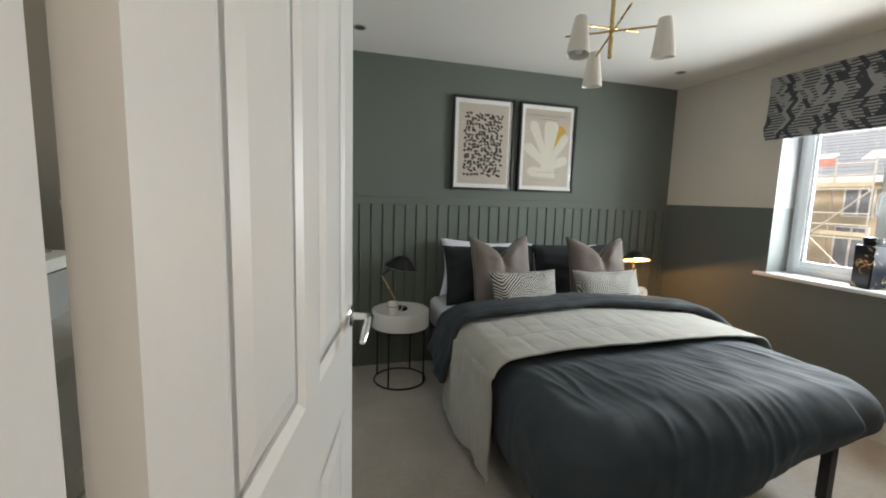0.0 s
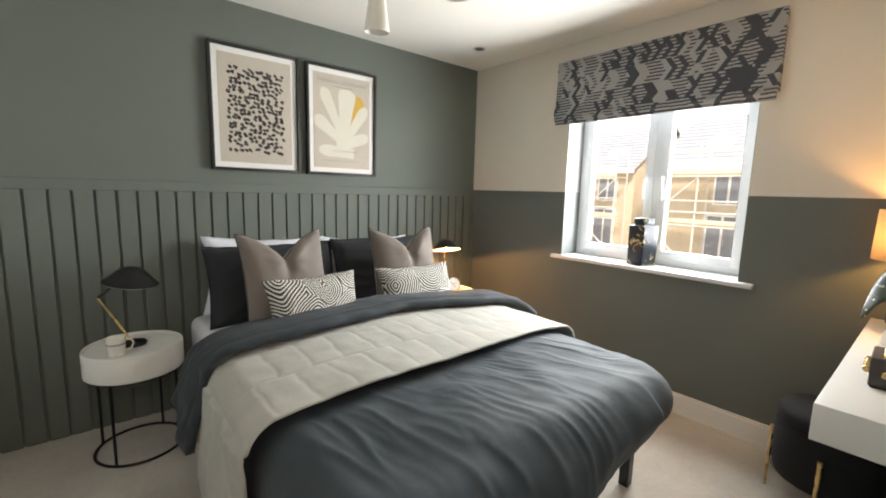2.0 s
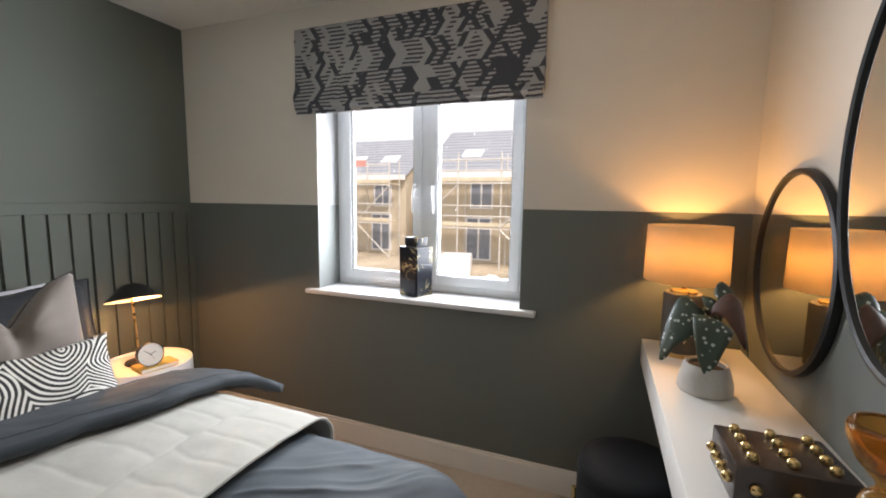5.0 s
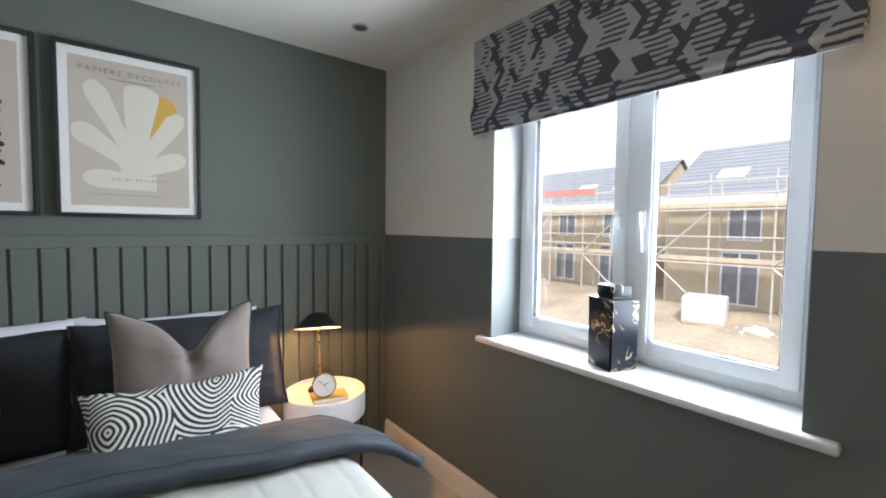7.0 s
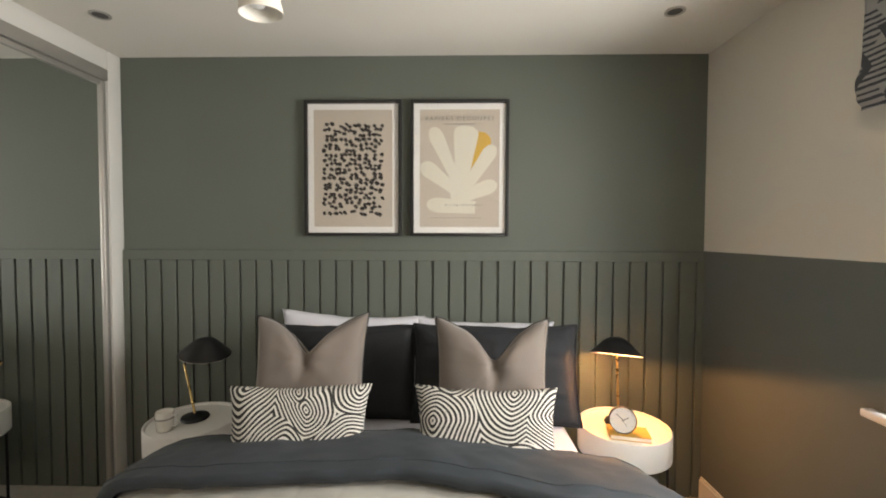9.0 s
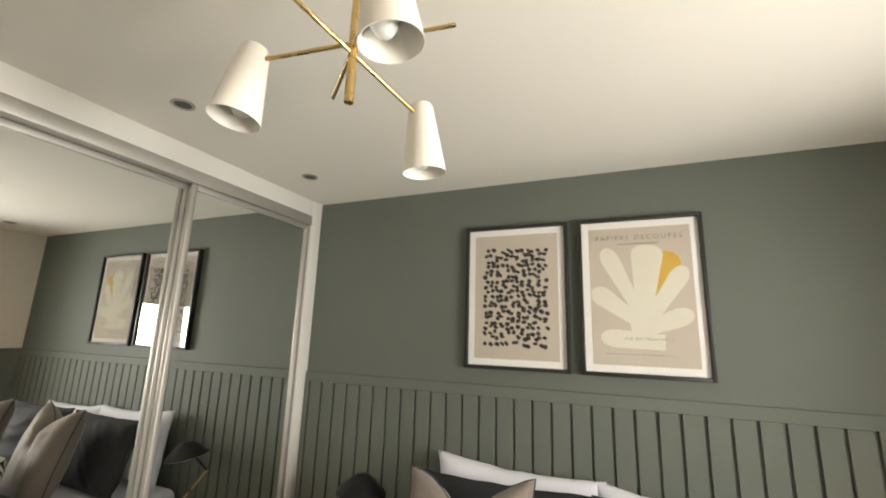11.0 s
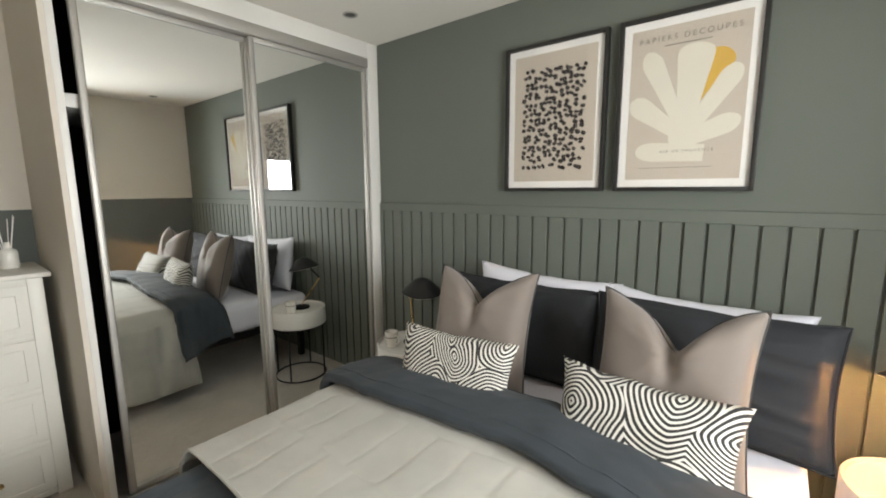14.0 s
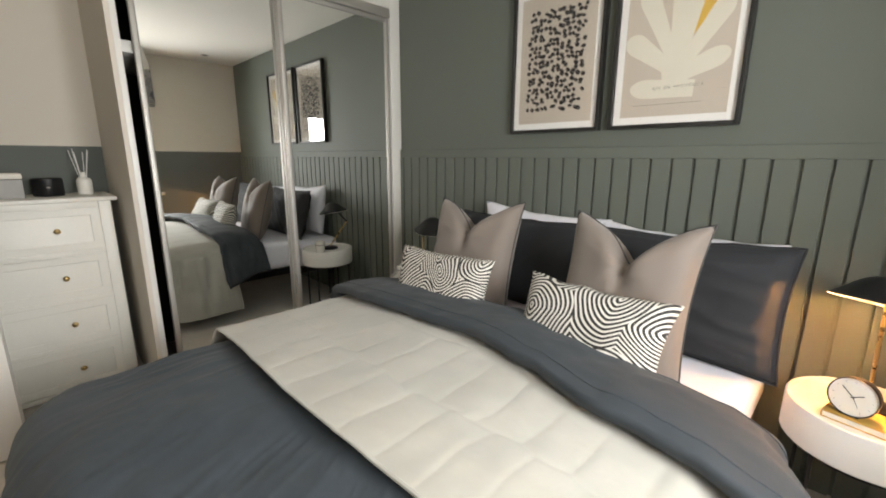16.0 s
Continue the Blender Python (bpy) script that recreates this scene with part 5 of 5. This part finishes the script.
for x in (-0.32, 0.32):
    part("bracket", box(x - 0.02, x + 0.02, 0.001, 0.031, 0.06, 0.54), M_RAD, RD, smooth=False)
    part("pipe", tube([(x * 1.19, 0.036, 0.02), (x * 1.19, 0.036, -0.24)], 0.0075, 10), M_RAD, RD)

HL = thing("hall_ceiling_light", "square flush white hall ceiling light, lit", "ceiling light", (0.3, -0.1, H))
part("diffuser", box(-0.17, 0.17, -0.17, 0.17, -0.030, -0.001, 0.006), glowing("lit_diffuser", (1.0, 0.9, 0.78), 1.5), HL)

# ---------------------------------------------------------------- outside: a building site seen from upstairs
M_DIRT = surface("site_mud", (0.45, 0.385, 0.28), 0.95, vary=0.35, scale=0.5, grain=6, bump=0.5, dist=0.05)
M_BRICK = surface("buff_brick", (0.58, 0.51, 0.39), 0.9, vary=0.15, scale=1.5, grain=14, bump=0.3)
M_ROOF = surface("grey_roof_slates", (0.29, 0.315, 0.34), 0.7, vary=0.06, scale=1.2, grain=16, bump=0.3)
M_POLE = surface("galvanised_tube", (0.62, 0.60, 0.55), 0.5, 0.2, vary=0.1)
M_DECK = surface("scaffold_boards", (0.60, 0.53, 0.39), 0.9, vary=0.2, scale=3)
M_DARKGL = surface("dark_far_glass", (0.24, 0.27, 0.32), 0.25, vary=0.2)
M_WRAP = surface("white_plastic_wrap", (0.78, 0.78, 0.77), 0.5, vary=0.1, scale=3)
M_RED = surface("red_barrier", (0.60, 0.27, 0.22), 0.7, vary=0.1)
rows = []
for i in range(41):
    x = 3.6 + (4.4 * (i / 20) ** 2 if i <= 20 else 4.4 + 16 * ((i - 20) / 20)) * 1.0
    if i > 36:
        x = 24 + (i - 36) ** 3 * 12
    row = []
    for k in range(61):
        f = (k - 30) / 30
        y = 4 + 60 * f * abs(f) + (700 * (abs(f) - 0.93) * math.copysign(1, f) if abs(f) > 0.93 else 0)
        rise = min(1.0, max(0.0, (x - 8) / 12))
        row.append((x, y, -2.75 + 1.25 * rise * rise * (3 - 2 * rise) + (0.12 * fbm(x * 0.6, y * 0.6) if x < 24 else 0)))
    rows.append(row)
structure("ground", sheet(rows), M_DIRT, "pale churned mud of a building site", "ground", "all")


def terrace(y0, y1, x, base, eave, ridge, label, windows, lights):
    ob = thing("terraced_house", label, "house", (x, (y0 + y1) / 2, base), group="houses on the site")
    w, dpt, e, r = (y1 - y0) / 2, 8.0, eave - base, ridge - base
    bm = box(0, dpt, -w, w, -1.0, e)
    gab = plate([(0, e), (dpt, e), (dpt / 2, r - 0.15)], 0, 0.25)
    for yy in (-w, w - 0.25):
        g = gab.copy()
        g.transform(Matrix.Translation((0, yy, 0)))
        merge(bm, g)
    gab.free()
    part("wall", bm, M_BRICK, ob, "buff brick wall", False)
    rf = bmesh.new()
    for sx in (1, -1):
        a, b = (-0.35 if sx > 0 else dpt + 0.35), dpt / 2
        n = 14
        for k in range(n):
            p, q = k / n, (k + 1) / n
            xa, xb, za, zb = a + (b - a) * p, a + (b - a) * q, e - 0.12 + (r - e + 0.12) * p, e - 0.12 + (r - e + 0.12) * q
            vs = [rf.verts.new(v) for v in ((xa, -w - 0.15, za + 0.03), (xa, w + 0.15, za + 0.03), (xb, w + 0.15, zb), (xb, -w - 0.15, zb), (xa, -w - 0.15, za - 0.10), (xa, w + 0.15, za - 0.10))]
            rf.faces.new(vs[:4])
            rf.faces.new((vs[0], vs[4], vs[5], vs[1]))
    roof = part("roof", rf, M_ROOF, ob, "pale grey slate roof", False)
    for yy in lights:
        sx = (r - e) / (dpt / 2)
        bm = box(0, 0.78, -0.5, 0.5, 0, 0.08, 0.02)
        bm.transform(Matrix.Translation((1.15, yy, e + 1.15 * sx + 0.04)) @ Euler((0, -math.atan(sx), 0)).to_matrix().to_4x4())
        part("roof_window", bm, M_WRAP, roof, "pale roof window")
    for yy, z0, z1, ww in windows:
        wn = part("window", frame_of(yy - ww, yy + ww, z0, z1, -0.05, 0.03, 0.07, 0), M_DARKVOID if ww < 0.3 else M_UPVC, ob, smooth=False)
        part("pane", box(-0.02, -0.01, yy - ww + 0.06, yy + ww - 0.06, z0 + 0.06, z1 - 0.06), M_DARKGL, wn, smooth=False)
        part("mullion", box(-0.05, 0.0, yy - 0.04, yy + 0.04, z0 + 0.06, z1 - 0.06), M_UPVC, wn, smooth=False)
    part("fascia", box(-0.37, -0.33, -w - 0.1, w + 0.1, e - 0.28, e - 0.02), M_WRAP, ob, smooth=False)
    return ob


def bays(w, first, step):
    out, y = [], -w + first
    while y < w - 0.8:
        out += [(y, 2.55, 3.75, 0.55), (y + 0.1, 0.15, 2.15, 0.62)]
        y += step
    return out


terrace(-16.0, 9.6, 20.0, -1.5, 2.75, 5.25, "buff brick terrace under scaffolding with slate roof", bays(12.8, 1.6, 2.65), [-8.5, -3.5, 2.2, 6.0, 10.9])
terrace(11.4, 34.0, 21.5, -1.5, 2.75, 5.2, "buff brick terrace under scaffolding with slate roof", bays(11.3, 1.4, 2.7), [-9.6, -7.4, -3.0, 2.0])


def scaffold(y0, y1, x, base, label):
    ob = thing("scaffolding", label, "scaffolding", (x, (y0 + y1) / 2, base), group="scaffolding on the houses")
    w = (y1 - y0) / 2
    n = int((y1 - y0) / 1.9)
    poles = bmesh.new()
    for k in range(n + 1):
        y = -w + 2 * w * k / n
        for xx in (0, 1.1):
            tube([(xx, y, -0.3), (xx, y, 4.95)], 0.035, 6, poles)
    tagged(part("standard", poles, M_POLE, ob, "upright galvanised tubes", False), kind="stuff")
    rails = bmesh.new()
    for z in (1.72, 2.25, 2.7, 3.66, 4.2, 4.65):
        tube([(-0.05, -w, z), (-0.05, w, z)], 0.033, 6, rails)
    for k in range(0, n, 2):
        y = -w + 2 * w * k / n
        tube([(-0.08, y, 0), (-0.08, y + 1.9, 1.7)], 0.03, 6, rails)
        tube([(-0.08, y + 1.9, 1.8), (-0.08, y, 3.6)], 0.03, 6, rails)
    tagged(part("ledger", rails, M_POLE, ob, "galvanised rails and braces", False), kind="stuff")
    for z in (1.76, 3.70):
        bm = bmesh.new()
        for j in range(4):
            box(0.03 + 0.26 * j, 0.27 + 0.26 * j, -w, w, z, z + 0.05, bm=bm)
        box(-0.02, 0.02, -w, w, z + 0.05, z + 0.22, bm=bm)
        part("deck", bm, M_DECK, ob, "pale timber scaffold deck", False)
    return ob


scaffold(-15.5, 9.4, 18.6, -1.5, "galvanised scaffolding with timber decks along the houses")
scaffold(11.6, 33.0, 20.0, -1.5, "galvanised scaffolding with timber decks along the houses")
RB = thing("barrier_netting", "red safety netting strip on the far scaffold", "netting", (19.9, 15.5, 3.2))
part("net", box(-0.02, 0.02, -2.6, 2.6, -0.12, 0.20), M_RED, RB, smooth=False)
PK = thing("brick_pallet", "white wrapped pallet of bricks on the mud", "pallet", (17.6, 7.15, -1.80), 12)
part("wrapped_load", box(-0.6, 0.6, -0.62, 0.62, 0.14, 1.0, 0.06), M_WRAP, PK, "white plastic wrapped bricks")
for y in (-0.5, 0, 0.5):
    part("runner", box(-0.6, 0.6, y - 0.06, y + 0.06, 0.0, 0.10), M_DECK, PK, smooth=False)
part("pallet_board", box(-0.62, 0.62, -0.64, 0.64, 0.10, 0.14), M_DECK, PK, smooth=False)
SHT = thing("loose_sheeting", "crumpled white plastic sheet on the mud", "sheeting", (17.3, 5.6, -1.85), 20)
part("plastic", sheet([[(0.12 * i - 0.9, 0.12 * k - 0.7, 0.22 * max(0.0, 1 - ((i - 7.5) / 7.5) ** 2) * max(0.0, 1 - ((k - 6) / 6) ** 2) * (1 + fbm(i * 0.6, k * 0.6))) for k in range(13)] for i in range(16)], 0.01), M_WRAP, SHT, smooth=False)
